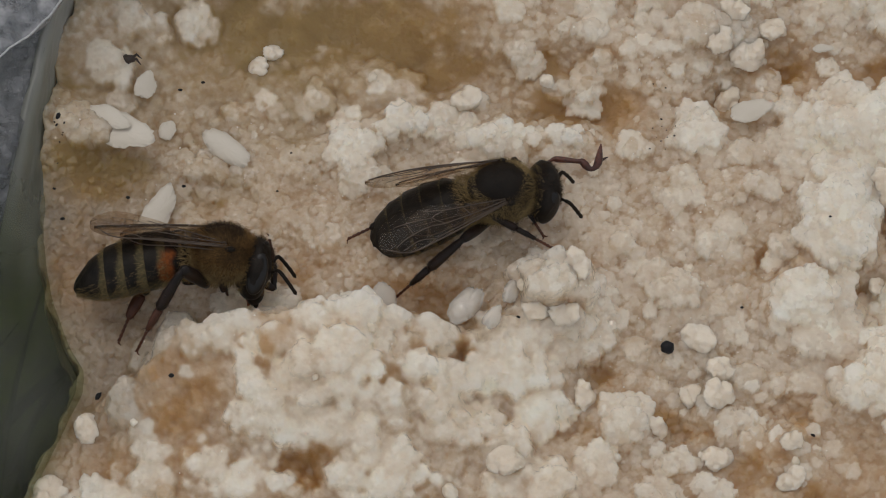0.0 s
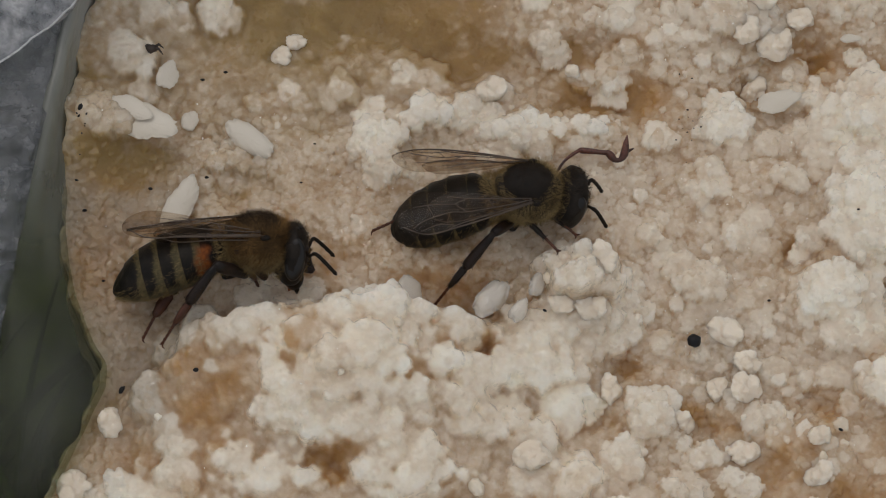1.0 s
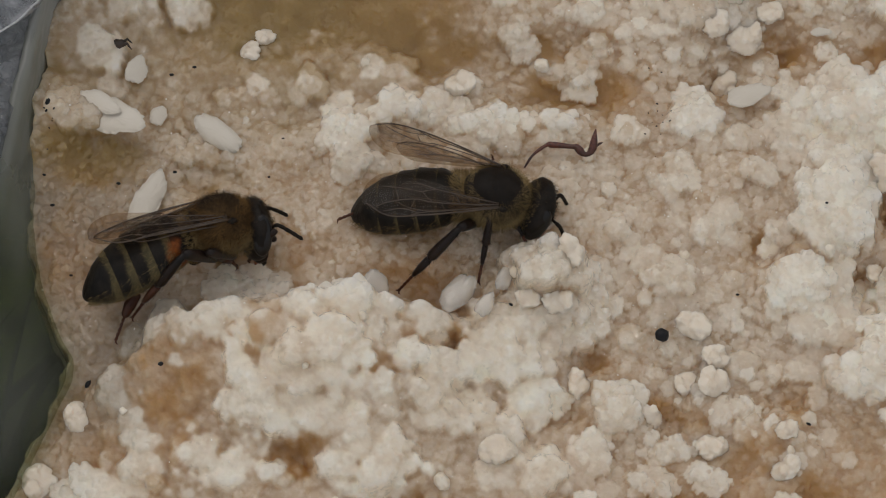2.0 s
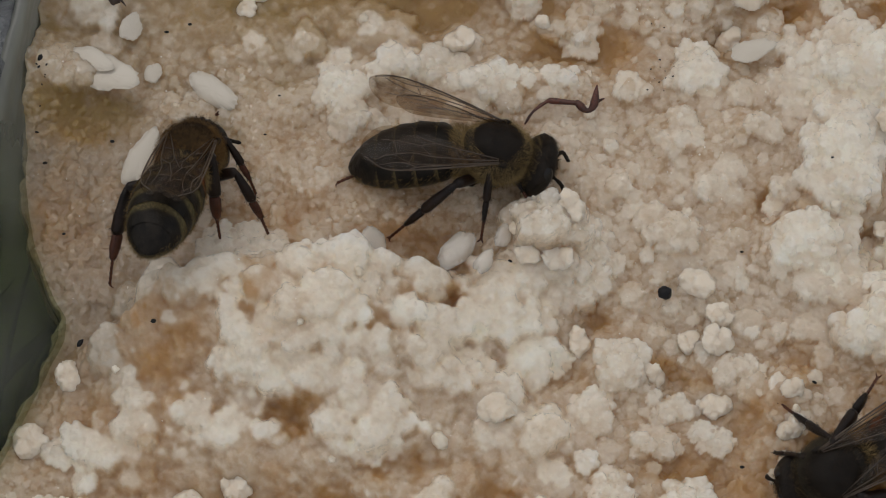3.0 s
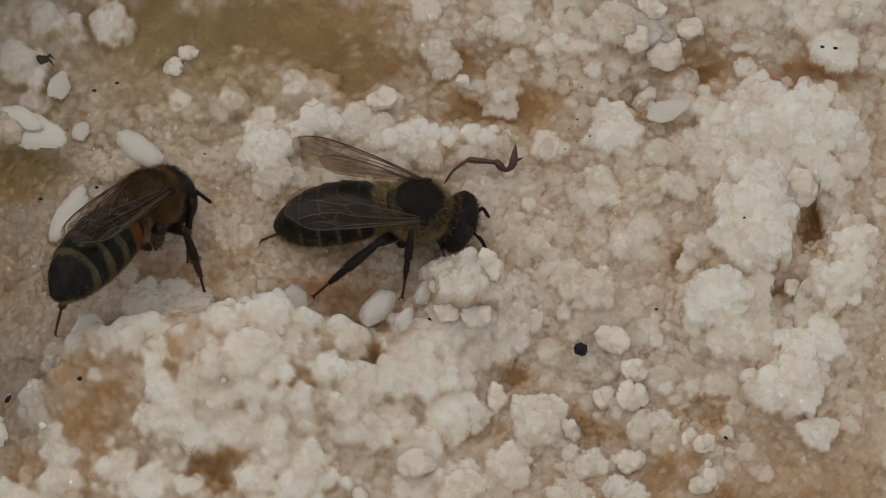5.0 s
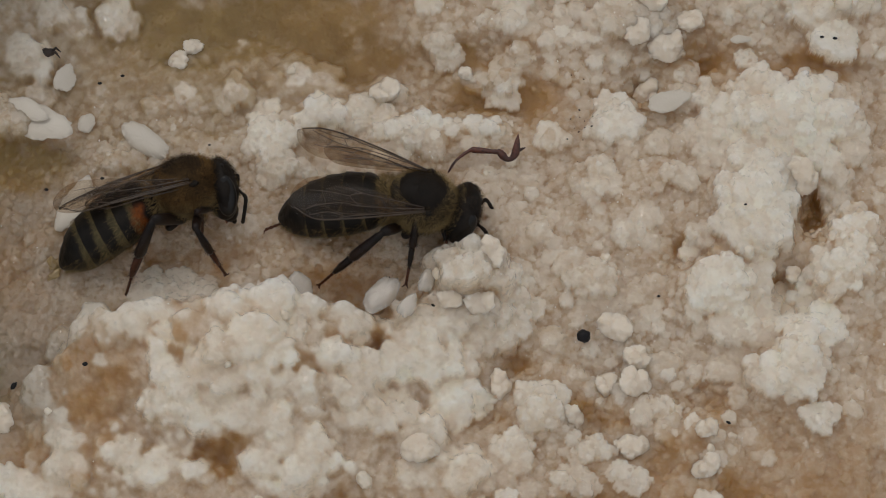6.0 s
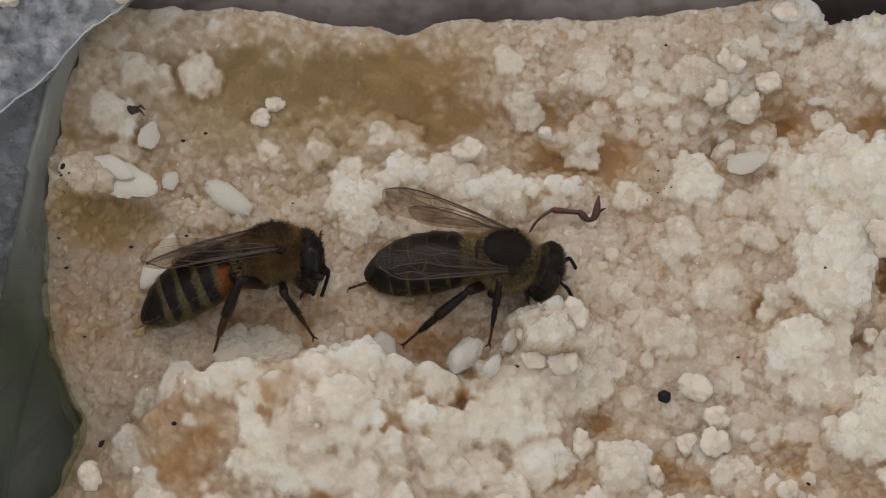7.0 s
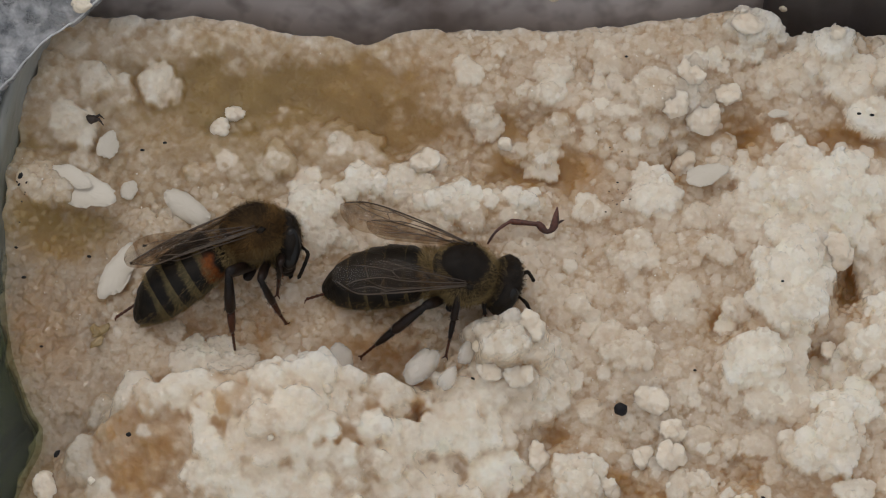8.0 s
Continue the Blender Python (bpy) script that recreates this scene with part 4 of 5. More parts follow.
for x, y, r in ((-26.8, 16.9, 0.7), (-19.7, 17.4, 0.5)):
    k = np.argmin(np.hypot(sheet_of_film[:, 0] - x, sheet_of_film[:, 1] - y))
    me = mesh_from("sugar_crumb", *ball((0, 0, 0), (r * 1.2, r, r * 0.6), 4, 0.3, int(r * 40), 2.0))
    me.materials.append(CRUMB)
    crumb = tagged(new("sugar_crumb", me), "white sugar crumb lying on the plastic film", "sugar lump", "loose sugar lumps")
    crumb.location = Vector(sheet_of_film[k] + np.array([0, 0, r * 0.4])) * MM
# crumbs stuck to the wet back wall
for x, z, r in ((9.6, 1.6, 0.42), (19.6, 3.2, 0.3), (24.4, 0.6, 0.24), (27.6, 3.0, 0.3), (30.2, 2.6, 0.26), (31.5, 1.4, 0.2)):
    me = mesh_from("sugar_crumb", *ball((0, 0, 0), (r * 1.2, r * 0.7, r), 3, 0.3, int(x * 9), 2.0))
    me.materials.append(CRUMB)
    crumb = tagged(new("sugar_crumb", me), "white sugar crumb stuck to the wet tray wall", "sugar lump", "loose sugar lumps")
    crumb.location = Vector((x, float(back_edge(np.array(x))) + 0.5 + 3.2 * (z + 4) / 8 - 0.25 * r, z)) * MM
# dark specks
speck(-23.4, 7.5, 0.2, 1.4, 70, up=0.5)
speck(-19.4, 7.9, 0.13, 1.6, 60, up=0.75)
speck(13.6, -5.9, 0.4, 1.05, 20, up=0.45, label="shiny black angular seed on the sugar", squash=0.9)
speck(-16.0, -8.8, 0.18, 1.3, 10, up=0.4)
speck(-20.6, -9.3, 0.2, 1.8, 60, up=0.5)
speck(4.5, -4.8, 0.1, 1.8, -30, up=0.75)
speck(2.7, -5.1, 0.09, 1.8, 40, up=0.6)
speck(-16.4, 10.6, 0.13)
speck(-15.0, 11.1, 0.12)
speck(-16.0, 4.3, 0.12)
speck(-19.4, 3.5, 0.13)
speck(-22.0, -2.4, 0.1)
speck(14.2, 16.8, 0.1)
speck(29.4, 12.4, 0.13, up=0.7)
speck(28.6, 12.5, 0.12, up=0.7)
speck(18.2, -3.4, 0.1)
speck(22.1, -11.5, 0.12, 1.8, -30)
speck(17.8, -16.4, 0.13)
speck(16.0, -19.3, 0.28, 1.1)
speck(23.4, 1.4, 0.09, up=0.7)
speck(-9.4, 6.4, 0.08)
speck(-10.2, 3.9, 0.08)
rng = random.Random(5)
for _ in range(14):
    speck(13.5 + rng.gauss(0, 0.6), 8.0 + rng.gauss(0, 1.2), rng.uniform(0.03, 0.07), 1.5, rng.uniform(0, 180))
for _ in range(9):
    speck(-23.6 + rng.uniform(-0.2, 0.6), rng.uniform(1.5, 7.5), rng.uniform(0.05, 0.13), 1.6, rng.uniform(0, 180))


def build_debris():
    """A shrivelled leg left lying behind the second bee, a dead mite-like crumb and some chaff."""
    line = curve_through([(-2.6, -1.2, 0.2), (-2.1, -0.45, 0.35), (-1.3, 0.15, 0.45), (-0.9, 0.2, 0.45), (0.35, 0.05, 0.5), (0.6, 0.0, 0.5), (1.1, -0.42, 0.4), (1.55, -0.1, 0.5), (1.75, 1.05, 0.9)], 26)
    rad = [0.05, 0.08, 0.09, 0.08, 0.1, 0.12, 0.1, 0.13, 0.18, 0.2, 0.2, 0.17, 0.15, 0.16, 0.2, 0.21, 0.24, 0.26, 0.2, 0.16, 0.17, 0.22, 0.26, 0.24, 0.16, 0.04]
    spur = tube(curve_through([(1.6, 0.0, 0.5), (2.0, 0.25, 0.5), (2.2, 0.35, 0.45)], 6), [0.12, 0.11, 0.09, 0.07, 0.05, 0.02])
    v, f = joined(tube(line, rad), spur)
    place_thing("insect_leg", (v, f), DEBRIS, 8.0, 5.7, 0.25, "shrivelled reddish brown insect leg lying on the sugar", "insect leg")
    arms = [ball((0, 0, 0), (0.4, 0.3, 0.25), 3, 0.3, 8)]
    for a in (175, 15, 340):
        c, s_ = math.cos(radians(a)), math.sin(radians(a))
        arms.append(tube([(0.2 * c, 0.2 * s_, 0), (0.5 * c, 0.5 * s_ + 0.1, 0.15), (0.8 * c, 0.7 * s_ - 0.15, -0.05)], [0.14, 0.1, 0.03], 6))
    place_thing("dead_insect", joined(*arms), DEADBUG, -19.5, 12.1, 0.25, "small dark withered insect on the sugar", "insect")
    bits = [ball((0.0, 0, 0), (0.6, 0.3, 0.2), 3, 0.4, 12), ball((-0.6, -0.5, 0), (0.45, 0.25, 0.15), 3, 0.4, 13), ball((-0.3, 0.2, 0.1), (0.3, 0.4, 0.2), 3, 0.4, 14)]
    place_thing("amber_chaff", joined(*bits), CHAFF, -18.4, -1.3, 0.3, "crumpled amber scrap of chaff on the sugar", "scrap", turn=35)


build_debris()


# ---- bees ----
CHITIN = plain("black_chitin", (0.008, 0.0066, 0.0055), (0.02, 0.015, 0.011), 0.5, spec=0.14, scale=1500)
LEG = plain("brown_black_leg", (0.006, 0.0046, 0.004), (0.02, 0.0105, 0.007), 0.4, spec=0.24, scale=800)
BROWNLEG = plain("red_brown_tarsus", (0.04, 0.014, 0.008), (0.11, 0.038, 0.018), 0.4, spec=0.3)
PALEFUR = plain("pale_grey_gold_fur", (0.30, 0.215, 0.10), (0.17, 0.115, 0.05), 0.7, spec=0.15)
BACK = plain("dark_brown_back", (0.09, 0.052, 0.02), (0.04, 0.024, 0.01), 0.6, spec=0.1, scale=700)
DARKBACK = plain("black_back", (0.009, 0.007, 0.0056), (0.02, 0.015, 0.011), 0.5, spec=0.15, scale=700)
FUR = plain("golden_brown_fur", (0.26, 0.145, 0.05), (0.11, 0.06, 0.021), 0.7, spec=0.15)
RIMFUR = plain("tawny_fur", (0.42, 0.30, 0.14), (0.21, 0.145, 0.062), 0.7, spec=0.15)
GREYFUR = plain("dark_olive_fur", (0.085, 0.062, 0.03), (0.04, 0.03, 0.016), 0.7)
DARKFUR = plain("dark_brown_fur", (0.045, 0.029, 0.016), (0.02, 0.013, 0.008), 0.7, spec=0.15)
EYE = plain("dark_compound_eye", (0.005, 0.0042, 0.004), (0.011, 0.009, 0.008), 0.3, spec=0.35, bscale=16000, bump=0.4, depth=0.00002)
TONGUE = plain("amber_mouthpart", (0.22, 0.07, 0.03), (0.32, 0.12, 0.05), 0.35)
VEIN = plain("wing_vein", (0.045, 0.029, 0.02), (0.11, 0.075, 0.05), 0.3)


def wing_mat():
    m, n, l, p = nodes_of("smoky_wing_membrane")
    along = n.new("ShaderNodeMapping")
    along.inputs["Scale"].default_value = (0.35, 1.7, 1.0)
    l.new(n.new("ShaderNodeTexCoord").outputs["Object"], along.inputs["Vector"])
    co = along.outputs[0]
    l.new(mixed(n, l, ramp_noise(n, l, 500, 3, 0.35, 0.7, co), (0.115, 0.096, 0.082), (0.05, 0.042, 0.036)), p.inputs["Base Color"])
    p.inputs["Roughness"].default_value = 0.2
    p.inputs["Specular IOR Level"].default_value = 1.0
    bumped(n, l, p, 1100, 1.0, co, 0.0006)
    t = n.new("ShaderNodeBsdfTransparent")
    t.inputs[0].default_value = (0.91, 0.86, 0.80, 1)
    mx = n.new("ShaderNodeMixShader")
    dull = n.new("ShaderNodeMapRange")
    dull.inputs[3].default_value, dull.inputs[4].default_value = 0.04, 0.26
    l.new(ramp_noise(n, l, 420, 3, 0.35, 0.68, co), dull.inputs[0])
    l.new(dull.outputs[0], mx.inputs[0])
    l.new(t.outputs[0], mx.inputs[1])
    l.new(p.outputs[0], mx.inputs[2])
    l.new(mx.outputs[0], n["Material Output"].inputs[0])
    return m


WING = wing_mat()


def abdomen_mat():
    """Black plates with olive bands and an orange flank that fade into one another unevenly."""
    m, n, l, p = nodes_of("banded_abdomen")
    co = n.new("ShaderNodeTexCoord").outputs["Object"]
    mottle = ramp_noise(n, l, 1800, 3, 0.35, 0.65, co)
    col = mixed(n, l, mottle, (0.0075, 0.0062, 0.005), (0.017, 0.0135, 0.010))
    hair = ramp_noise(n, l, 4200, 2, 0.3, 0.7, co)
    for name, a, b in (("band", (0.135, 0.112, 0.052), (0.07, 0.057, 0.027)), ("flank", (0.25, 0.068, 0.012), (0.12, 0.035, 0.008))):
        att = n.new("ShaderNodeAttribute")
        att.attribute_name = name
        col = mixed(n, l, att.outputs["Fac"], col, mixed(n, l, hair, a, b))
    l.new(col, p.inputs["Base Color"])
    p.inputs["Roughness"].default_value = 0.46
    p.inputs["Specular IOR Level"].default_value = 0.15
    bumped(n, l, p, 7000, 0.5, co, 0.00006)
    return m


ABDOMEN = abdomen_mat()


def fur(c, r, count, length, seed, keep=lambda d: True, sweep=(-0.35, 0, 0.1), width=0.028):
    """Single hairs standing on an ellipsoid."""
    rng = np.random.RandomState(seed)
    d = rng.randn(count, 3)
    d /= np.linalg.norm(d, axis=1, keepdims=True)
    d = d[[bool(keep(q)) for q in d]]
    c, r = np.asarray(c, float), np.asarray(r, float)
    n = d / r
    n /= np.linalg.norm(n, axis=1, keepdims=True)
    return hairs(c + d * r * 0.97, n, length, rng, sweep, width)


def hairs(root, n, length, rng, sweep, width):
    """A thin three-sided spike at each root, leaning by sweep from the surface's normal n."""
    way = n + np.asarray(sweep) + 0.28 * rng.randn(len(root), 3)
    way /= np.linalg.norm(way, axis=1, keepdims=True)
    a = np.cross(n, rng.randn(len(root), 3))
    a /= np.linalg.norm(a, axis=1, keepdims=True)
    b = np.cross(n, a)
    ln = length * rng.uniform(0.5, 1.25, (len(root), 1))
    v = np.stack([root + a * width, root - a * width * 0.5 + b * width * 0.87, root - a * width * 0.5 - b * width * 0.87, root + way * ln], 1).reshape(-1, 3)
    k = np.arange(len(root))[:, None, None] * 4
    return v, (k + np.array([[0, 1, 3], [1, 2, 3], [2, 0, 3]])[None]).reshape(-1, 3)


def wing_piece(length, width, veins):
    """A cambered membrane with two skins, and its veins as fine tubes. Along x from the root, trailing edge towards +y."""
    nu, nv = 34, 9
    us = 1 - (1 - np.linspace(0, 1, nu)) ** 1.7
    wide = width * np.interp(us, [0, 0.08, 0.3, 0.55, 0.75, 0.86, 1.0], [0.10, 0.16, 0.50, 0.82, 0.99, 1.0, 0.95])
    tip = np.sqrt(np.clip(1 - np.clip((us - 0.78) / 0.22, 0, 1) ** 2, 0.0004, 1))
    lead = -0.025 * length * np.sin(us * 2.7) + 0.42 * wide * (1 - tip)
    wide = wide * tip

    def at(u, v, lift=0.0):
        y = np.interp(u, us, lead) + v * np.interp(u, us, wide)
        return (u * length, y, 0.16 * math.sin(v * 2.6) + 0.10 * math.sin(u * 3) + 0.075 * math.sin(17 * v + 4 * u) * (0.3 + 0.7 * u) + lift)

    v, n = [], nu * nv
    for lift in (0.012, -0.012):
        v += [at(u, w, lift) for u in us for w in np.linspace(0, 1, nv)]
    i = np.arange(n).reshape(nu, nv)
    top = np.stack([i[:-1, :-1], i[1:, :-1], i[1:, 1:], i[:-1, 1:]], -1).reshape(-1, 4)
    rim = np.concatenate([i[:, 0], i[-1, 1:], i[::-1, -1][1:], i[0, ::-1][1:-1]])
    nxt = np.roll(rim, -1)
    f = np.concatenate([top, top[:, ::-1] + n, np.stack([rim, nxt, nxt + n, rim + n], -1)])
    tubes = []
    for line, r in veins:
        pts = [at(u, w, 0.02) for u, w in line]
        c = curve_through(pts, 5 * len(pts))
        tubes.append(tube(c, np.linspace(r, r * 0.6, len(c)), 5))
    return (np.array(v), tris(f)), tubes


FORE_VEINS = [([(0, 0), (0.3, 0.0), (0.6, 0.0), (0.82, 0.02), (0.97, 0.2)], 0.06), ([(0.02, 0.2), (0.3, 0.10), (0.55, 0.08), (0.66, 0.02)], 0.045),
              ([(0.02, 0.5), (0.25, 0.36), (0.5, 0.36), (0.62, 0.42), (0.8, 0.34), (0.9, 0.2)], 0.035), ([(0.02, 0.8), (0.25, 0.8), (0.45, 0.78), (0.6, 0.86)], 0.035),
              ([(0.30, 0.36), (0.33, 0.8)], 0.03), ([(0.50, 0.36), (0.56, 0.62), (0.47, 0.78)], 0.03), ([(0.60, 0.06), (0.72, 0.18), (0.86, 0.10)], 0.03),
              ([(0.62, 0.42), (0.66, 0.18)], 0.03), ([(0.56, 0.62), (0.72, 0.66), (0.85, 0.7)], 0.025), ([(0.74, 0.38), (0.76, 0.66)], 0.025)]
HIND_VEINS = [([(0, 0), (0.4, 0.02), (0.75, 0.03), (0.96, 0.2)], 0.045), ([(0.03, 0.5), (0.35, 0.42), (0.6, 0.45), (0.85, 0.5)], 0.03), ([(0.45, 0.03), (0.5, 0.44)], 0.025)]
FORE = wing_piece(8.3, 2.6, FORE_VEINS)
HIND = wing_piece(5.8, 1.7, HIND_VEINS)


def turned_over(piece):
    return piece[0] * np.array([1, 1, -1]), np.asarray(piece[1])[:, ::-1]


def wing_pose(side, root, sweep, rise, roll):
    """The pose of a wing in the bee's space: sweep is its angle out from straight back, rise its angle up."""
    a, b = radians(sweep), radians(rise)
    d = Vector((-math.cos(a) * math.cos(b), side * math.sin(a) * math.cos(b), math.sin(b)))
    t = Vector((-math.sin(a) * 0.9 - 0.2, -side * (0.35 + math.cos(a)), math.tan(radians(roll))))
    t = (t - d * t.dot(d)).normalized()
    n = d.cross(t)
    m = Matrix((d, t, n)).transposed().to_4x4()
    m.translation = Vector((root[0], side * root[1], root[2])) * MM
    return m


ABDOMEN_LENGTH = 7.4
CUTS = [0.0, 0.19, 0.36, 0.53, 0.69, 0.84, 1.0]


def abdomen_at(along, ang):
    """Points and outward directions on the abdomen: along 0 at the waist to 1 at the tip, ang round it from the back."""
    r = np.interp(along, [0, 0.03, 0.08, 0.16, 0.26, 0.38, 0.5, 0.6, 0.7, 0.78, 0.86, 0.92, 0.965, 0.99, 1.0], [0.5, 1.0, 1.42, 1.76, 1.94, 2.02, 2.0, 1.92, 1.77, 1.57, 1.25, 0.92, 0.58, 0.3, 0.05])
    y, z = r * np.sin(ang), r * 0.9 * np.cos(ang)
    z = np.where(z < 0, z * 0.85, z)
    p = np.stack([-ABDOMEN_LENGTH * along, y, z - 1.1 * along * along], -1)
    n = np.stack([0 * ang - 1.2 * (along - 0.4), np.sin(ang), np.cos(ang)], -1)
    return p, n / np.linalg.norm(n, axis=-1, keepdims=True)


def band_at(k, u, ang, pale):
    """How olive the ring k is: its front part, wavering, and a dull edge behind; paler below."""
    wavy = 0.05 * np.sin(3 * ang + k) + 0.03 * np.sin(7 * ang + 2 * k) + 0.08 * np.cos(ang)
    band = smooth(pale + 0.17, pale - 0.10, u + wavy) * (0.72 + 0.28 * np.sin(2 * ang + k) ** 2) if 0 < k < 5 else 0 * u
    below = 0.45 * smooth(-0.2, -0.6, np.cos(ang))
    return np.clip(np.maximum(band, below), 0, 1)


def abdomen_segments(pale, first):
    """Six overlapping rings along -x from the waist: (piece, band, flank)."""
    out = []
    for k in range(6):
        a, b = CUTS[k], min(CUTS[k + 1] + 0.012, 1.0)
        n, m = 64, 21
        u, ang = np.meshgrid(np.linspace(0, 1, m), np.linspace(0, 2 * np.pi, n, endpoint=False), indexing="ij")
        v, out_ = abdomen_at(a + (b - a) * u, ang)
        v = v + out_ * (0.05 * smooth(0.3, 1.0, u) * (k < 5) + 0.012 * np.sin(9 * ang + 5 * u))[..., None]
        i = np.arange(m * n).reshape(m, n)
        j = np.roll(i, -1, axis=1)
        f = np.stack([i[:-1], i[1:], j[1:], j[:-1]], -1).reshape(-1, 4)
        side = smooth(0.45, 0.85, np.abs(np.sin(ang))) * smooth(0.8, 0.5, np.cos(ang)) * smooth(-0.8, -0.4, np.cos(ang))
        rag = 0.08 * np.sin(5 * ang) + 0.05 * np.sin(11 * ang)
        flank = 0 * u
        if first and k == 0:
            flank = side * smooth(0.62, 0.85, u + rag)
        if first and k == 1:
            flank = side * smooth(0.5, 0.25, u + rag)
        out.append(((v.reshape(-1, 3), f), band_at(k, u, ang, pale).ravel(), (0.9 * flank).ravel()))
    return out


def abdomen_hair(count, seed, pale, bands):
    """Short hairs lying back: on the olive bands, or a thin fringe along the sides and below."""
    rng = np.random.RandomState(seed)
    along, ang = rng.uniform(0.03, 0.97, count), rng.uniform(0, 2 * np.pi, count)
    k = np.clip(np.searchsorted(CUTS, along) - 1, 0, 5)
    u = (along - np.array(CUTS)[k]) / (np.array(CUTS)[k + 1] - np.array(CUTS)[k])
    if bands:
        level = np.array([float(band_at(int(q), np.array(w), np.array(g), pale)) for q, w, g in zip(k, u, ang)])
        ok = rng.rand(count) < level
    else:
        ok = (np.cos(ang) < 0.25) | (along < 0.08)
    p, n = abdomen_at(along[ok], ang[ok])
    return hairs(p, n, 0.26 if bands else 0.34, rng, (-1.1, 0, 0), 0.011)


SIZES = {"front": (2.1, 4.0), "mid": (2.4, 4.6), "hind": (2.9, 6.0)}
HIPS = {"front": (1.2, 0.7, -1.5), "mid": (0.1, 0.9, -1.7), "hind": (-1.0, 0.8, -1.6)}
STANCE = {"front": (3.9, 2.4, -3.0), "mid": (0.6, 4.4, -3.0), "hind": (-4.6, 3.6, -3.0)}


def upper_leg(kind):
    a = SIZES[kind][0]
    fat = {"front": 0.30, "mid": 0.37, "hind": 0.44}[kind]
    return tube([(-0.3, 0, 0), (0, 0, 0), (0.25 * a, 0, 0.02), (0.55 * a, 0, 0.03), (0.85 * a, 0, 0), (a, 0, 0), (a + 0.12, 0, 0)],
                [0.28, 0.32, fat * 0.85, fat, fat * 0.92, fat * 0.75, 0.14], 10, 0.8)


def lower_leg(kind, red_foot=False):
    """Shin, broad first foot joint and thin foot with claws, along x. Returns the piece and its slots."""
    b = SIZES[kind][1]
    w = {"front": 0.25, "mid": 0.35, "hind": 0.47}[kind]
    shin = tube([(0, 0, 0), (0.08 * b, 0, 0.02), (0.28 * b, 0, 0.06), (0.43 * b, 0, 0.05), (0.47 * b, 0, 0)], [0.22, w * 0.72, w * 0.95, w, w * 0.72], 10, 0.72)
    foot1 = tube([(0.47 * b, 0, 0), (0.50 * b, 0, 0), (0.62 * b, 0, 0.0), (0.72 * b, 0, -0.02), (0.75 * b, 0, -0.03)], [w * 0.6, w * 0.82, w * 0.8, w * 0.55, 0.13], 10, 0.62)
    pts, rad = [], []
    for k in range(5):
        u = 0.75 + 0.05 * k
        pts += [(u * b, 0, -0.03 - 0.03 * k), ((u + 0.035) * b, 0, -0.04 - 0.03 * k)]
        rad += [0.07, 0.11]
    thin = tube(pts + [(b, 0, -0.2)], rad + [0.05], 7)
    claws = [tube([(0.985 * b, 0, -0.18), (1.01 * b, s_ * 0.12, -0.22), (1.02 * b, s_ * 0.2, -0.38)], [0.06, 0.05, 0.015], 5) for s_ in (1, -1)]
    rng = np.random.RandomState(len(kind))
    bristle = []
    for body, count in ((shin, 150), (foot1, 90)):
        skin = body[0][10:-12]
        pick = rng.randint(0, len(skin), count)
        axis = np.stack([skin[pick, 0], 0 * skin[pick, 0], 0 * skin[pick, 0]], -1)
        n = skin[pick] - axis
        bristle.append(hairs(skin[pick] + 0.15 * b * (rng.rand(count, 1) - 0.5) * np.array([0.3, 0, 0]), n / (np.linalg.norm(n, axis=1, keepdims=True) + 1e-6), 0.24, rng, (0.9, 0, 0), 0.010))
    dark, red = joined(shin, *bristle), joined(thin, *claws)
    dark, red = (dark, joined(foot1, red)) if red_foot else (joined(dark, foot1), red)
    v, f = joined(dark, red)
    return (v, f), np.r_[np.zeros(len(dark[1]), int), np.ones(len(red[1]), int)]


def antenna_pose(side, feel, spread):
    return Matrix.Translation(Vector((1.1, side * 0.32, -0.35)) * MM) @ pose(0, 0, 0, 0, -feel, side * spread)


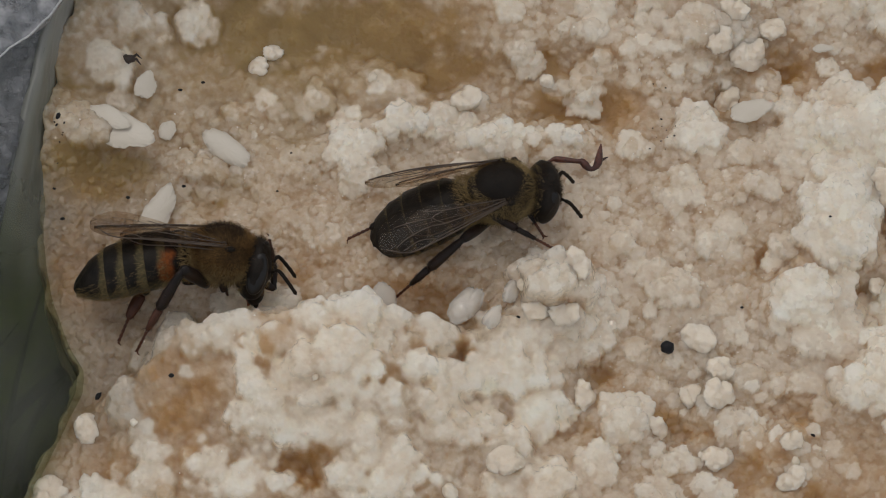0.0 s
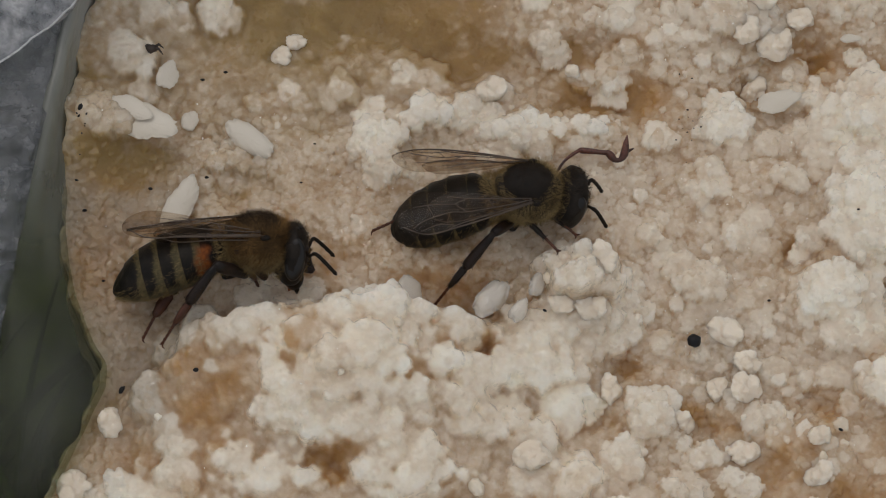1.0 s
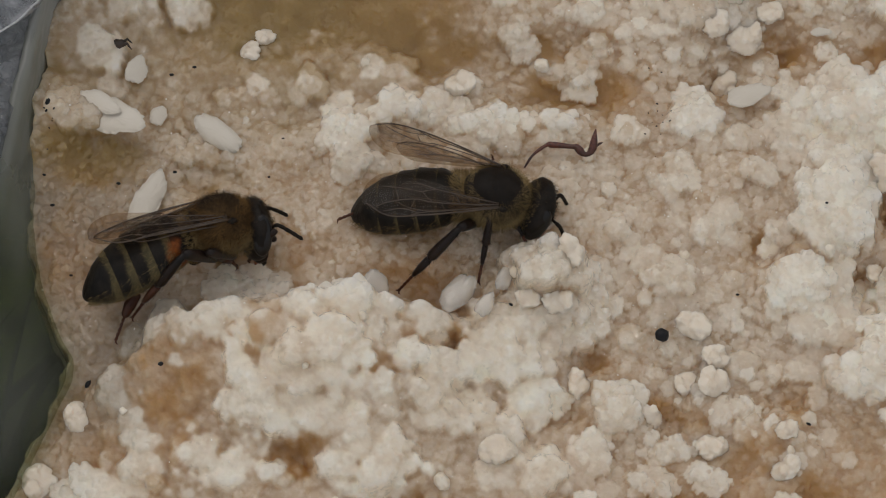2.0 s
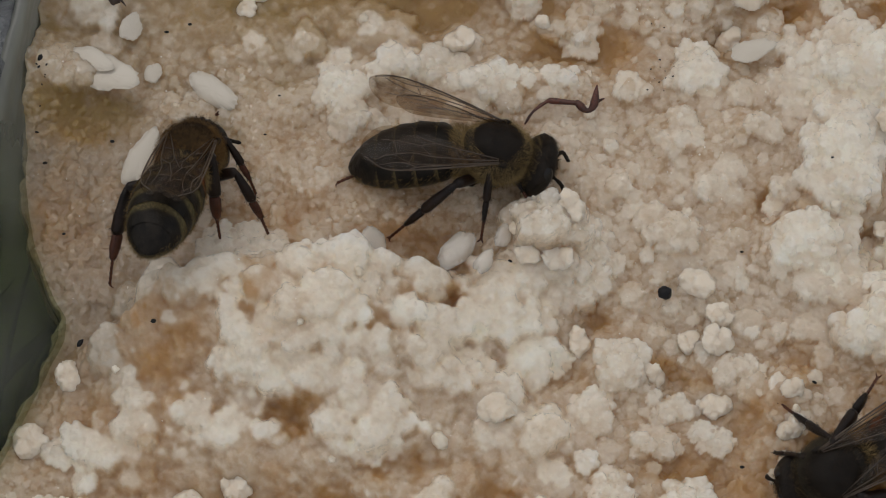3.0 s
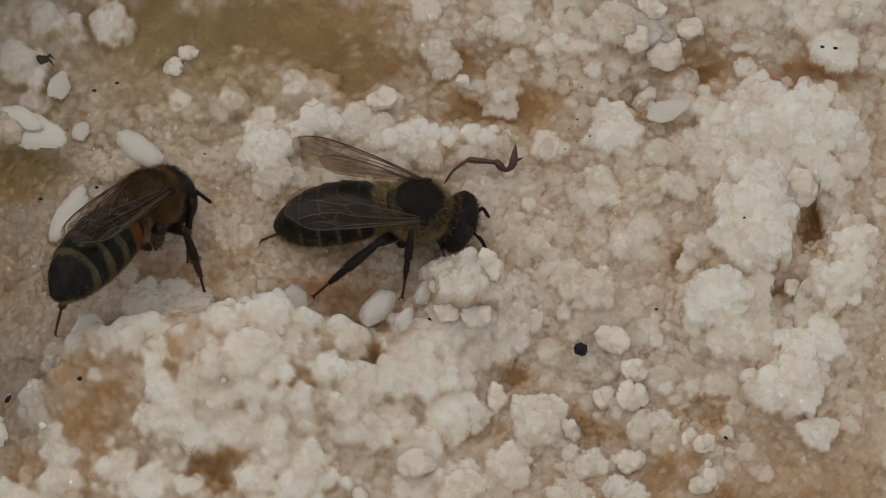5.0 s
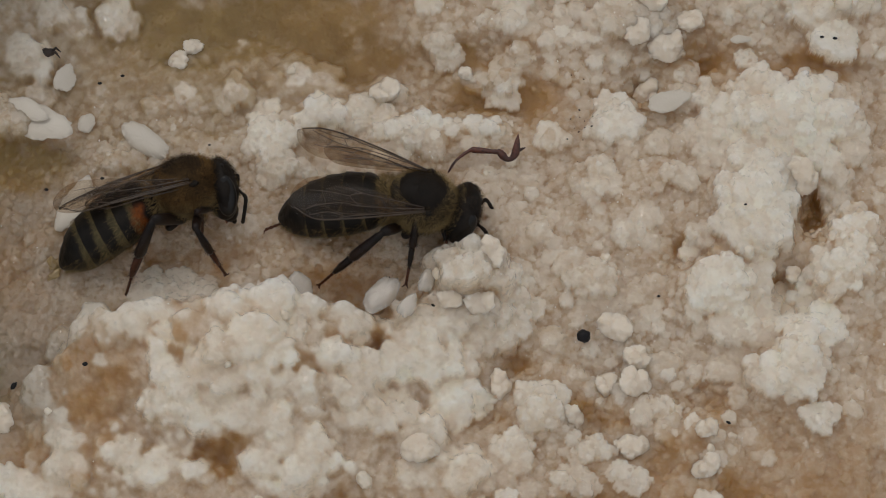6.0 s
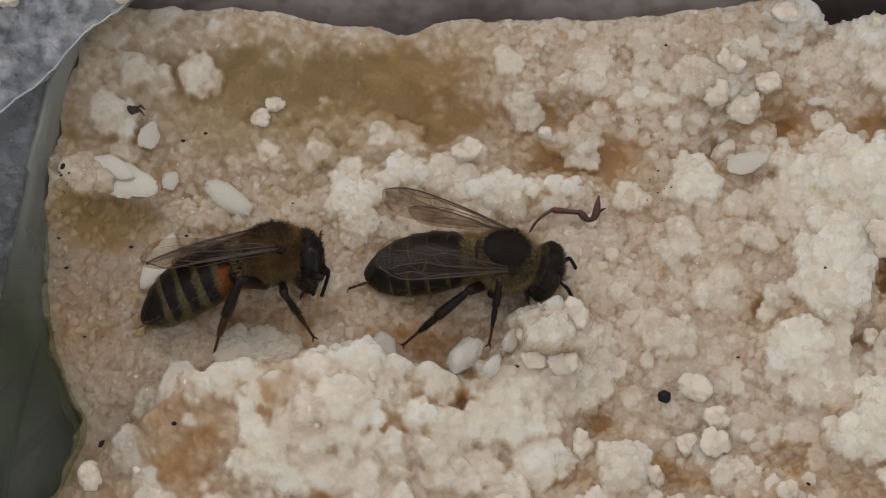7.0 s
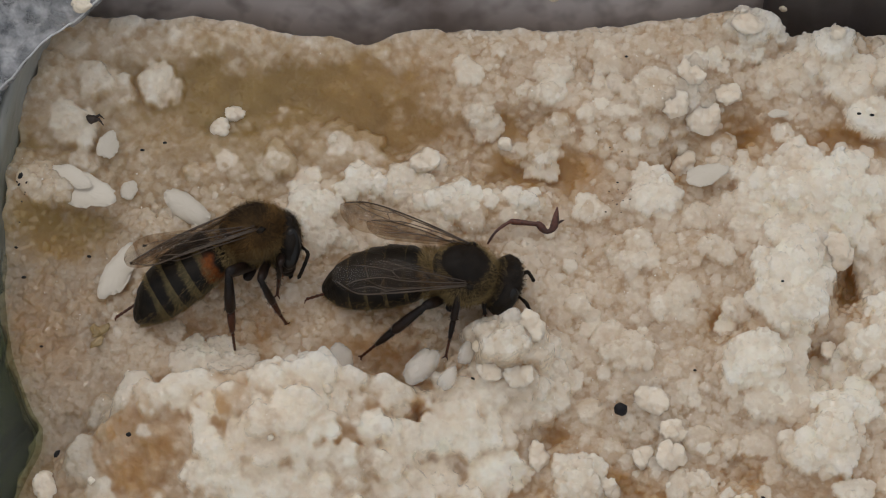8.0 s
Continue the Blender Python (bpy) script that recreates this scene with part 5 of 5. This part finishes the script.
def bee(label, pale, first, wings, droop, nod, seed, bare_top, feel=0.0, neck=2.15, coat=None):
    """A worker bee facing +x with its middle at the origin. wings: (sweep, rise, roll) for left fore, right fore."""
    parts = {}
    root = tagged(new("honey_bee"), label, "bee", "honey bees")
    thorax = part("thorax", ball((0, 0, 0), (2.1, 1.85, 1.75), 4, 0.05, seed), DARKBACK if bare_top else BACK, root)
    disc = lambda d: (d[0] - 0.05) ** 2 + (0.9 * d[1]) ** 2 > (0.52 if bare_top else 0.38) + 0.10 * math.sin(571 * d[0] + 913 * d[1]) or d[2] < 0
    rim = coat or (RIMFUR if bare_top else FUR)
    part("fur", fur((0, 0, 0), (2.1, 1.85, 1.75), 16000, 0.46, seed, lambda d: disc(d) and d[2] > -0.35, width=0.010), rim, thorax, "dense soft fur round the back", kind="stuff")
    part("pale_fur", fur((0, 0, 0), (2.1, 1.85, 1.75), 12000, 0.5, seed + 9, lambda d: d[2] < 0.0, width=0.010), coat or PALEFUR, thorax, "pale grey-gold fur on the flanks", kind="stuff")
    part("dark_fur", fur((0, 0, 0.05), (2.1, 1.85, 1.75), 9000, 0.22 if bare_top else 0.4, seed + 1, lambda d: d[2] > 0.2 and not disc(d), width=0.010), DARKFUR, thorax, "short dark fur on the back", kind="stuff")
    part("scutellum", ball((-1.45, 0, 0.95), (0.5, 0.9, 0.4), 3), CHITIN, thorax)
    for s_ in (1, -1):
        part("wing_joint", ball((0.45, s_ * 1.55, 0.95), (0.3, 0.19, 0.19), 3, 0.2, seed), CHITIN, thorax)
    head = part("head", ball((0.2, 0, -0.35), (1.0, 1.85, 1.9), 4, 0.08, seed + 2), CHITIN, root, "dark triangular head")
    head.matrix_basis = Matrix.Translation(Vector((neck, 0, -0.5)) * MM) @ pose(0, 0, 0, 0, nod, 0)
    part("face_fur", fur((0.2, 0, -0.35), (0.9, 1.75, 1.8), 5000, 0.34, seed + 3, lambda d: (abs(d[1]) < 0.45 and -0.7 < d[2] < 0.3) or d[0] < -0.45, width=0.010), RIMFUR, head, "short pale brown fur", kind="stuff")
    part("dark_fur", fur((0.2, 0, -0.35), (1.0, 1.85, 1.9), 4500, 0.36, seed + 7, lambda d: d[2] > -0.1 and abs(d[1]) < 0.6, width=0.010), DARKFUR, head, "short dark fur on the crown", kind="stuff")
    for y, x in ((0.0, 0.55), (0.32, 0.3), (-0.32, 0.3)):
        part("ocellus", ball((x, y, 1.42), (0.17, 0.17, 0.13), 2), EYE, head, "small glossy simple eye on the crown")
    part("muzzle", ball((0.55, 0, -1.95), (0.55, 0.75, 0.7), 3, 0.1, seed + 4), CHITIN, head)
    for s_ in (1, -1):
        eye = part("eye", ball((0, 0, 0), (0.62, 0.36, 1.3), 4), EYE, head, "large dark glossy compound eye")
        eye.matrix_basis = Matrix.Translation(Vector((0.3, s_ * 1.36, -0.1)) * MM) @ pose(0, 0, 0, s_ * 12, 0, s_ * 8)
        line = curve_through([(0, 0, 0), (0.35, s_ * 0.4, 0.15), (0.65, s_ * 0.75, 0.25), (0.8, s_ * 0.85, 0.05), (0.95, s_ * 0.95, -0.75), (1.05, s_ * 1.0, -1.55)], 26)
        feeler = part("antenna", tube(line, [0.09] * 9 + [0.12 + 0.012 * math.sin(2.2 * k) for k in range(16)] + [0.05], 8), CHITIN, head)
        feeler.matrix_basis = antenna_pose(s_, feel, 0)
        parts["left" if s_ > 0 else "right", "antenna"] = feeler
        jaw = tube([(0.55, s_ * 0.4, -2.1), (0.75, s_ * 0.38, -2.5), (0.8, s_ * 0.1, -2.85)], [0.22, 0.17, 0.05], 7)
        part("mandible", jaw, CHITIN, head)
    part("tongue", tube(curve_through([(0.4, 0, -2.2), (0.95, 0, -2.65), (1.35, 0, -3.1)] if bare_top else [(0.3, 0, -2.2), (0.35, 0, -2.5), (0.3, 0, -2.8)], 8), [0.28, 0.27, 0.24, 0.22, 0.2, 0.16, 0.12, 0.05], 7, 0.7), TONGUE, head, "amber mouthparts")
    belly = part("abdomen", tube([(0.35, 0, 0), (0.0, 0, 0), (-0.4, 0, 0), (-1.2, 0, -0.02)], [0.55, 0.5, 0.7, 0.9], 12), CHITIN, root, "tapering banded abdomen")
    belly.matrix_basis = Matrix.Translation(Vector((-1.75, 0, -0.1)) * MM) @ pose(0, 0, 0, 0, -droop, 0)
    for piece, band, flank in abdomen_segments(pale, first):
        ring = part("segment", piece, ABDOMEN, belly)
        for name, values in (("band", band), ("flank", flank)):
            ring.data.attributes.new(name, "FLOAT", "POINT").data.foreach_set("value", values.astype(np.float32))
    part("band_hair", abdomen_hair(9000, seed + 11, pale, True), PALEFUR, belly, "short olive-grey hair on the bands", kind="stuff")
    part("belly_fur", abdomen_hair(2600, seed + 5, pale, False), PALEFUR, belly, "thin grey-gold fringe", kind="stuff")
    part("waist_fur", fur((-0.35, 0, 0.0), (0.9, 1.55, 1.35), 3200, 0.5, seed + 6, lambda d: True, (-0.5, 0, 0.1), 0.012), RIMFUR, belly, "tawny tuft at the waist", kind="stuff")
    for s_, key in ((1, "left"), (-1, "right")):
        sweep, rise, roll = wings[key]
        for name, (skin, veins), back in (("forewing", FORE, 0.0), ("hindwing", HIND, -0.75)):
            w = part(name, skin if s_ > 0 else turned_over(skin), WING, root, "smoky translucent wing with dark veins")
            for vein in veins:
                part("vein", vein if s_ > 0 else turned_over(vein), VEIN, w)
            w.matrix_basis = wing_pose(s_, (0.35 + back, 1.5, 1.05 if not back else 0.85), sweep - (0 if not back else 4), rise - (0 if not back else 3), roll)
            parts[key + name] = (w, back)
        for kind in SIZES:
            up = part(kind + "_leg", upper_leg(kind), LEG, root)
            piece, slots = lower_leg(kind, not bare_top)
            low = part("lower_leg", piece, (LEG, BROWNLEG), up, "dark shin with a reddish foot", slots)
            parts[key + kind] = (up, low)
    parts["abdomen"] = belly
    parts["head"] = head
    return root, parts


def leg_rows(kind, side, bodies, targets):
    """Rows for the upper and lower leg so that the foot reaches its targets: rows of (t, x, y, z) in mm, or none for its own stance."""
    a, b = SIZES[kind]
    hip = Vector((HIPS[kind][0], side * HIPS[kind][1], HIPS[kind][2]))
    ups, lows = [], []
    for t, m in bodies:
        if targets:
            ts = [q[0] for q in targets]
            spot = Vector([float(np.interp(t, ts, [q[k] for q in targets])) for k in (1, 2, 3)])
            goal = (m.inverted() @ (spot * MM)) / MM
        else:
            st = STANCE[kind]
            swing = 0.8 * math.sin(9 * t + (2.1 * ("front", "mid", "hind").index(kind) + (0 if side > 0 else 3.14)))
            goal = Vector((st[0] + swing, side * st[1], st[2]))
        way = goal - hip
        far = min(max(way.length, abs(a - b) + 0.2), a + b - 0.03)
        way.normalize()
        pole = Vector((0.25 if kind == "front" else -0.25, side * 0.7, 1.0))
        if targets and side > 0 and kind != "hind":
            pole = Vector((0.6 if kind == "front" else -1.0, 0.25, 0.0))
        pole = (pole - way * pole.dot(way)).normalized()
        ca = (a * a + far * far - b * b) / (2 * a * far)
        sa = math.sqrt(max(0.0, 1 - ca * ca))
        knee = hip + a * (ca * way + sa * pole)
        foot = hip + far * way
        x = (knee - hip).normalized()
        z = (pole - x * pole.dot(x)).normalized()
        y = z.cross(x)
        up = Matrix((x, y, z)).transposed().to_4x4()
        up.translation = hip * MM
        d = up.to_3x3().inverted() @ (foot - knee).normalized()
        lx = Vector((d.x, 0, d.z)).normalized()
        low = Matrix((lx, Vector((0, 1, 0)), lx.cross(Vector((0, 1, 0))))).transposed().to_4x4()
        low.translation = Vector((a, 0, 0)) * MM
        ups.append((t, up))
        lows.append((t, low))
    return ups, lows


dark_bee, dark_parts = bee("dark honey bee with half-open smoky wings, feeding on the sugar", 0.13, False, {"left": (27, 8, 12), "right": (13, 7, 30)}, 13, 26, 21, True, 36, 2.4)
banded_bee, banded_parts = bee("honey bee with olive bands and an orange flank on the sugar", 0.38, True, {"left": (-11, 3, 16), "right": (-2, 3, 16)}, 11, 10, 22, False, 0, 1.8)
grey_bee, grey_parts = bee("dark grey honey bee crossing the sugar", 0.12, True, {"left": (-4, 4, 10), "right": (9, 3, 10)}, 4, 30, 23, True, coat=GREYFUR)


# ---- what moves ----
def motions():
    dark = [
        (0.0, pose(0.00350, 0.00299, 0.00190, -13.4, -5.5, 10.7)),
        (0.5, pose(0.00327, 0.00280, 0.00190, -13.8, -5.9, 10.4)),
        (1.0, pose(0.00356, 0.00246, 0.00190, -16.0, -4.1, 4.9)),
        (1.5, pose(0.00358, 0.00184, 0.00180, -16.0, -0.9, -1.3)),
        (3.0, pose(0.00368, 0.00183, 0.00180, -13.8, 2.1, -4.7)),
        (3.5, pose(0.00373, 0.00192, 0.00180, -13.6, 2.5, -5.0)),
        (4.5, pose(0.00374, 0.00203, 0.00180, -15.0, 2.1, -3.7)),
        (6.0, pose(0.00380, 0.00176, 0.00180, -13.6, 2.5, -3.6)),
        (7.0, pose(0.00381, 0.00190, 0.00180, -14.2, -0.2, -4.2)),
        (8.0, pose(0.00389, 0.00176, 0.00180, -14.0, 0.8, -3.5))
    ]
    banded = [
        (0.0, pose(-0.01318, -0.00127, 0.00260, -48.2, 5.4, -0.2)),
        (0.5, pose(-0.01247, -0.00119, 0.00260, -48.2, 3.0, 4.0)),
        (1.0, pose(-0.01252, -0.00100, 0.00260, -46.6, 2.4, 5.1)),
        (1.5, pose(-0.01267, -0.00067, 0.00260, -42.3, 1.9, 9.3)),
        (1.7, pose(-0.01250, -0.00059, 0.00260, -42.2, 1.9, 10.2)),
        (3.0, pose(-0.01424, 0.00138, 0.00270, -3.1, 31.8, 77.7)),
        (3.5, pose(-0.01345, 0.00150, 0.00270, -4.0, 33.4, 74.0)),
        (4.0, pose(-0.01395, 0.00175, 0.00270, -5.6, 32.1, 73.5)),
        (4.5, pose(-0.01354, 0.00203, 0.00270, -7.3, 31.9, 71.0)),
        (6.0, pose(-0.01037, 0.00241, 0.00260, -36.4, -1.3, 18.7)),
        (6.5, pose(-0.01064, 0.00227, 0.00260, -36.4, -1.3, 14.4)),
        (7.0, pose(-0.01034, 0.00200, 0.00260, -38.9, -1.4, 13.5)),
        (7.5, pose(-0.01000, 0.00328, 0.00260, -39.2, -3.3, 19.5)),
        (8.0, pose(-0.00893, 0.00398, 0.00260, -39.1, -4.0, 22.5))
    ]
    grey = [
        (0.0, pose(0.03799, -0.00568, -0.00020, -21.9, 16.3, -174.5)),
        (1.5, pose(0.03179, -0.00851, 0.00000, -20.1, 14.1, -173.3)),
        (2.8, pose(0.02472, -0.01431, 0.00060, -17.2, 12.0, -166.6)),
        (3.0, pose(0.02283, -0.01721, 0.00060, -15.0, 12.7, -158.2)),
        (3.2, pose(0.02285, -0.01893, 0.00080, -10.0, 15.7, -131.6)),
        (3.5, pose(0.02515, -0.02279, 0.00080, 2.5, 12.9, -88.3)),
        (3.7, pose(0.02676, -0.02302, 0.00080, 6.7, 8.4, -68.3)),
        (3.9, pose(0.02879, -0.02475, 0.00080, 6.3, 7.9, -72.3)),
        (4.5, pose(0.03192, -0.02639, 0.00050, 6.0, 8.4, -80.2)),
        (8.0, pose(0.03072, -0.02751, 0.00050, 4.8, 9.0, -89.6))
    ]
    feet_dark = {
        "righthind": [(0, -3.1, -3.0, -0.9), (0.5, -3.2, -3.0, -0.9), (1.0, -2.1, -3.9, -0.6), (1.5, -1.9, -3.8, -0.7), (3.0, -2.8, -2.6, -0.9), (8, -2.5, -2.8, -1.0)],
        "rightmid": [(0, 6.6, -0.5, 1.6), (0.5, 6.6, -0.7, 1.6), (1.0, 5.4, -1.2, 1.6), (1.5, 2.8, -2.8, -0.4), (8, 2.9, -2.8, -0.4)],
        "lefthind": [(0, -5.9, 1.0, -0.5), (8, -5.9, 1.0, -0.5)],
        "rightfront": [(0, 5.9, 0.8, 0.8), (1.0, 5.9, 0.6, 0.8), (1.5, 5.5, -0.6, 0.6), (8, 5.2, -0.6, 0.4)],
        "leftfront": [(0, 7.0, 3.2, -0.6), (8, 6.6, 2.0, -0.6)],
        "leftmid": [(0, 3.6, 5.2, -0.2), (8, 3.6, 4.4, -0.3)],
    }
    feet_banded = {
        "righthind": [(0, -18.3, -7.1, 1.7), (1.7, -18.2, -7.0, 1.7), (3, -12.8, -2.8, -0.5), (4.5, -13.3, -2.9, -0.5), (6, -14.3, -3.5, -0.4), (7.5, -14.1, -3.6, -0.4), (8, -10.2, -2.6, -0.7)],
        "lefthind": [(0, -19.7, -5.8, -0.2), (1.7, -19.6, -6.2, -0.2), (3, -19.2, -5.7, -0.1), (4.5, -18.9, -5.9, 0.2), (6, -18.4, -1.2, -0.6), (7, -18.2, -0.8, -0.5), (8, -17.7, -0.4, -0.3)],
        "rightmid": [(0, -13.0, -3.1, -0.5), (1.7, -12.1, -2.8, -0.6), (3, -9.7, -2.4, -0.5), (4.5, -9.6, -2.5, -0.5), (6, -8.1, -2.3, -0.4), (7.5, -7.9, -2.3, -0.4), (8, -7.0, -0.9, -0.6)],
        "rightfront": [(0, -11.5, -2.7, -0.6), (1.7, -10.4, -2.4, -0.7), (3, -10.5, 0.2, -0.5), (4.5, -10.4, 0.2, -0.5), (6.5, -9.3, 1.0, -0.5), (7, -8.9, 0.4, -0.4), (7.5, -6.6, 0.3, -0.4), (8, -7.6, 1.2, -0.4)],
        "leftfront": [(0, -10.5, 1.0, -0.6), (1.7, -10.2, 1.4, -0.6), (3, -13.2, 5.4, -0.4), (4.5, -12.7, 5.6, -0.4), (6, -8.6, 3.8, -0.4), (8, -7.0, 5.0, -0.2)],
        "leftmid": [(0, -13.5, 1.4, -0.6), (1.7, -13.2, 1.8, -0.6), (3, -18.2, -0.2, -0.5), (4.5, -17.9, 0.0, -0.5), (6, -11.2, 4.6, -0.5), (8, -9.8, 5.8, -0.4)],
    }
    for root, parts, rows, feet in ((dark_bee, dark_parts, dark, feet_dark), (banded_bee, banded_parts, banded, feet_banded), (grey_bee, grey_parts, grey, {})):
        walk(root, rows)
        for key, side in (("left", 1), ("right", -1)):
            for kind in SIZES:
                ups, lows = leg_rows(kind, side, rows, feet.get(key + kind))
                walk(parts[key + kind][0], ups)
                walk(parts[key + kind][1], lows)
    # the banded bee lifts its abdomen while it faces away
    walk(banded_parts["abdomen"], [(t, Matrix.Translation(Vector((-1.75, 0, -0.1)) * MM) @ pose(0, 0, 0, 0, -a, 0)) for t, a in ((0.0, 11), (1.7, 11), (3.0, -6), (4.5, -6), (6.0, 11), (8.0, 11))])
    # and lowers its head as it reaches for the sugar
    walk(banded_parts["head"], [(t, Matrix.Translation(Vector((x, 0, z)) * MM) @ pose(0, 0, 0, 0, nod, 0)) for t, x, z, nod in ((0.0, 1.8, -0.5, 10), (6.0, 1.8, -0.5, 10), (7.0, 1.7, -0.6, 14), (7.5, 1.55, -0.8, 20), (8.0, 1.45, -0.95, 24))])
    # its antennae hang before its face, or spread to the sides
    for key, side in (("left", 1), ("right", -1)):
        walk(banded_parts[key, "antenna"], [(t, antenna_pose(side, feel, spread)) for t, feel, spread in ((0.0, 38, 0), (1.0, 40, 0), (1.5, 48, 0), (1.7, 45, 0), (3.0, 70, 70), (4.5, 70, 70), (6.0, -20, 25), (7.0, -20, 25), (7.5, -24, 25), (8.0, -24, 25))])
    # it lays its wings flat over its back while it faces away
    for key, side in (("left", 1), ("right", -1)):
        for name, back in (("forewing", 0.0), ("hindwing", -0.75)):
            wing, low = banded_parts[key + name][0], (4 if back else 0)
            over = (-5, 11, 6) if side > 0 else (5, 11, 3)
            rest_ = (-11, 3, 16) if side > 0 else (-2, 3, 16)
            rows = ((0.0, *rest_), (1.7, *rest_), (3.0, *over), (4.7, *over), (6.0, *rest_), (8.0, *rest_))
            walk(wing, [(t, wing_pose(side, (0.35 + back, 1.5, 1.05 if not back else 0.85), sweep - low, rise - (3 if back else 0), roll)) for t, sweep, rise, roll in rows])
    # the dark bee opens its far wing a little as it settles, and draws in the near one
    for name, back in (("leftforewing", 0.0), ("lefthindwing", -0.75)):
        wing, low = dark_parts[name][0], (4 if back else 0)
        walk(wing, [(t, wing_pose(1, (0.35 + back, 1.5, 1.05 if not back else 0.85), sweep - low, rise, roll)) for t, sweep, rise, roll in ((0.0, 2, 5, 42), (0.5, 3, 6, 36), (1.0, 8, 8, 26), (1.5, 14, 10, 12), (8.0, 14, 10, 12))])
    for name, back in (("rightforewing", 0.0), ("righthindwing", -0.75)):
        wing, low = dark_parts[name][0], (4 if back else 0)
        walk(wing, [(t, wing_pose(-1, (0.35 + back, 1.5, 1.05 if not back else 0.85), sweep - low, rise, roll)) for t, sweep, rise, roll in ((0.0, 20, 4, 34), (0.5, 19, 4, 34), (1.0, 16, 5, 36), (1.5, 13, 6, 40), (8.0, 13, 6, 40))])


motions()
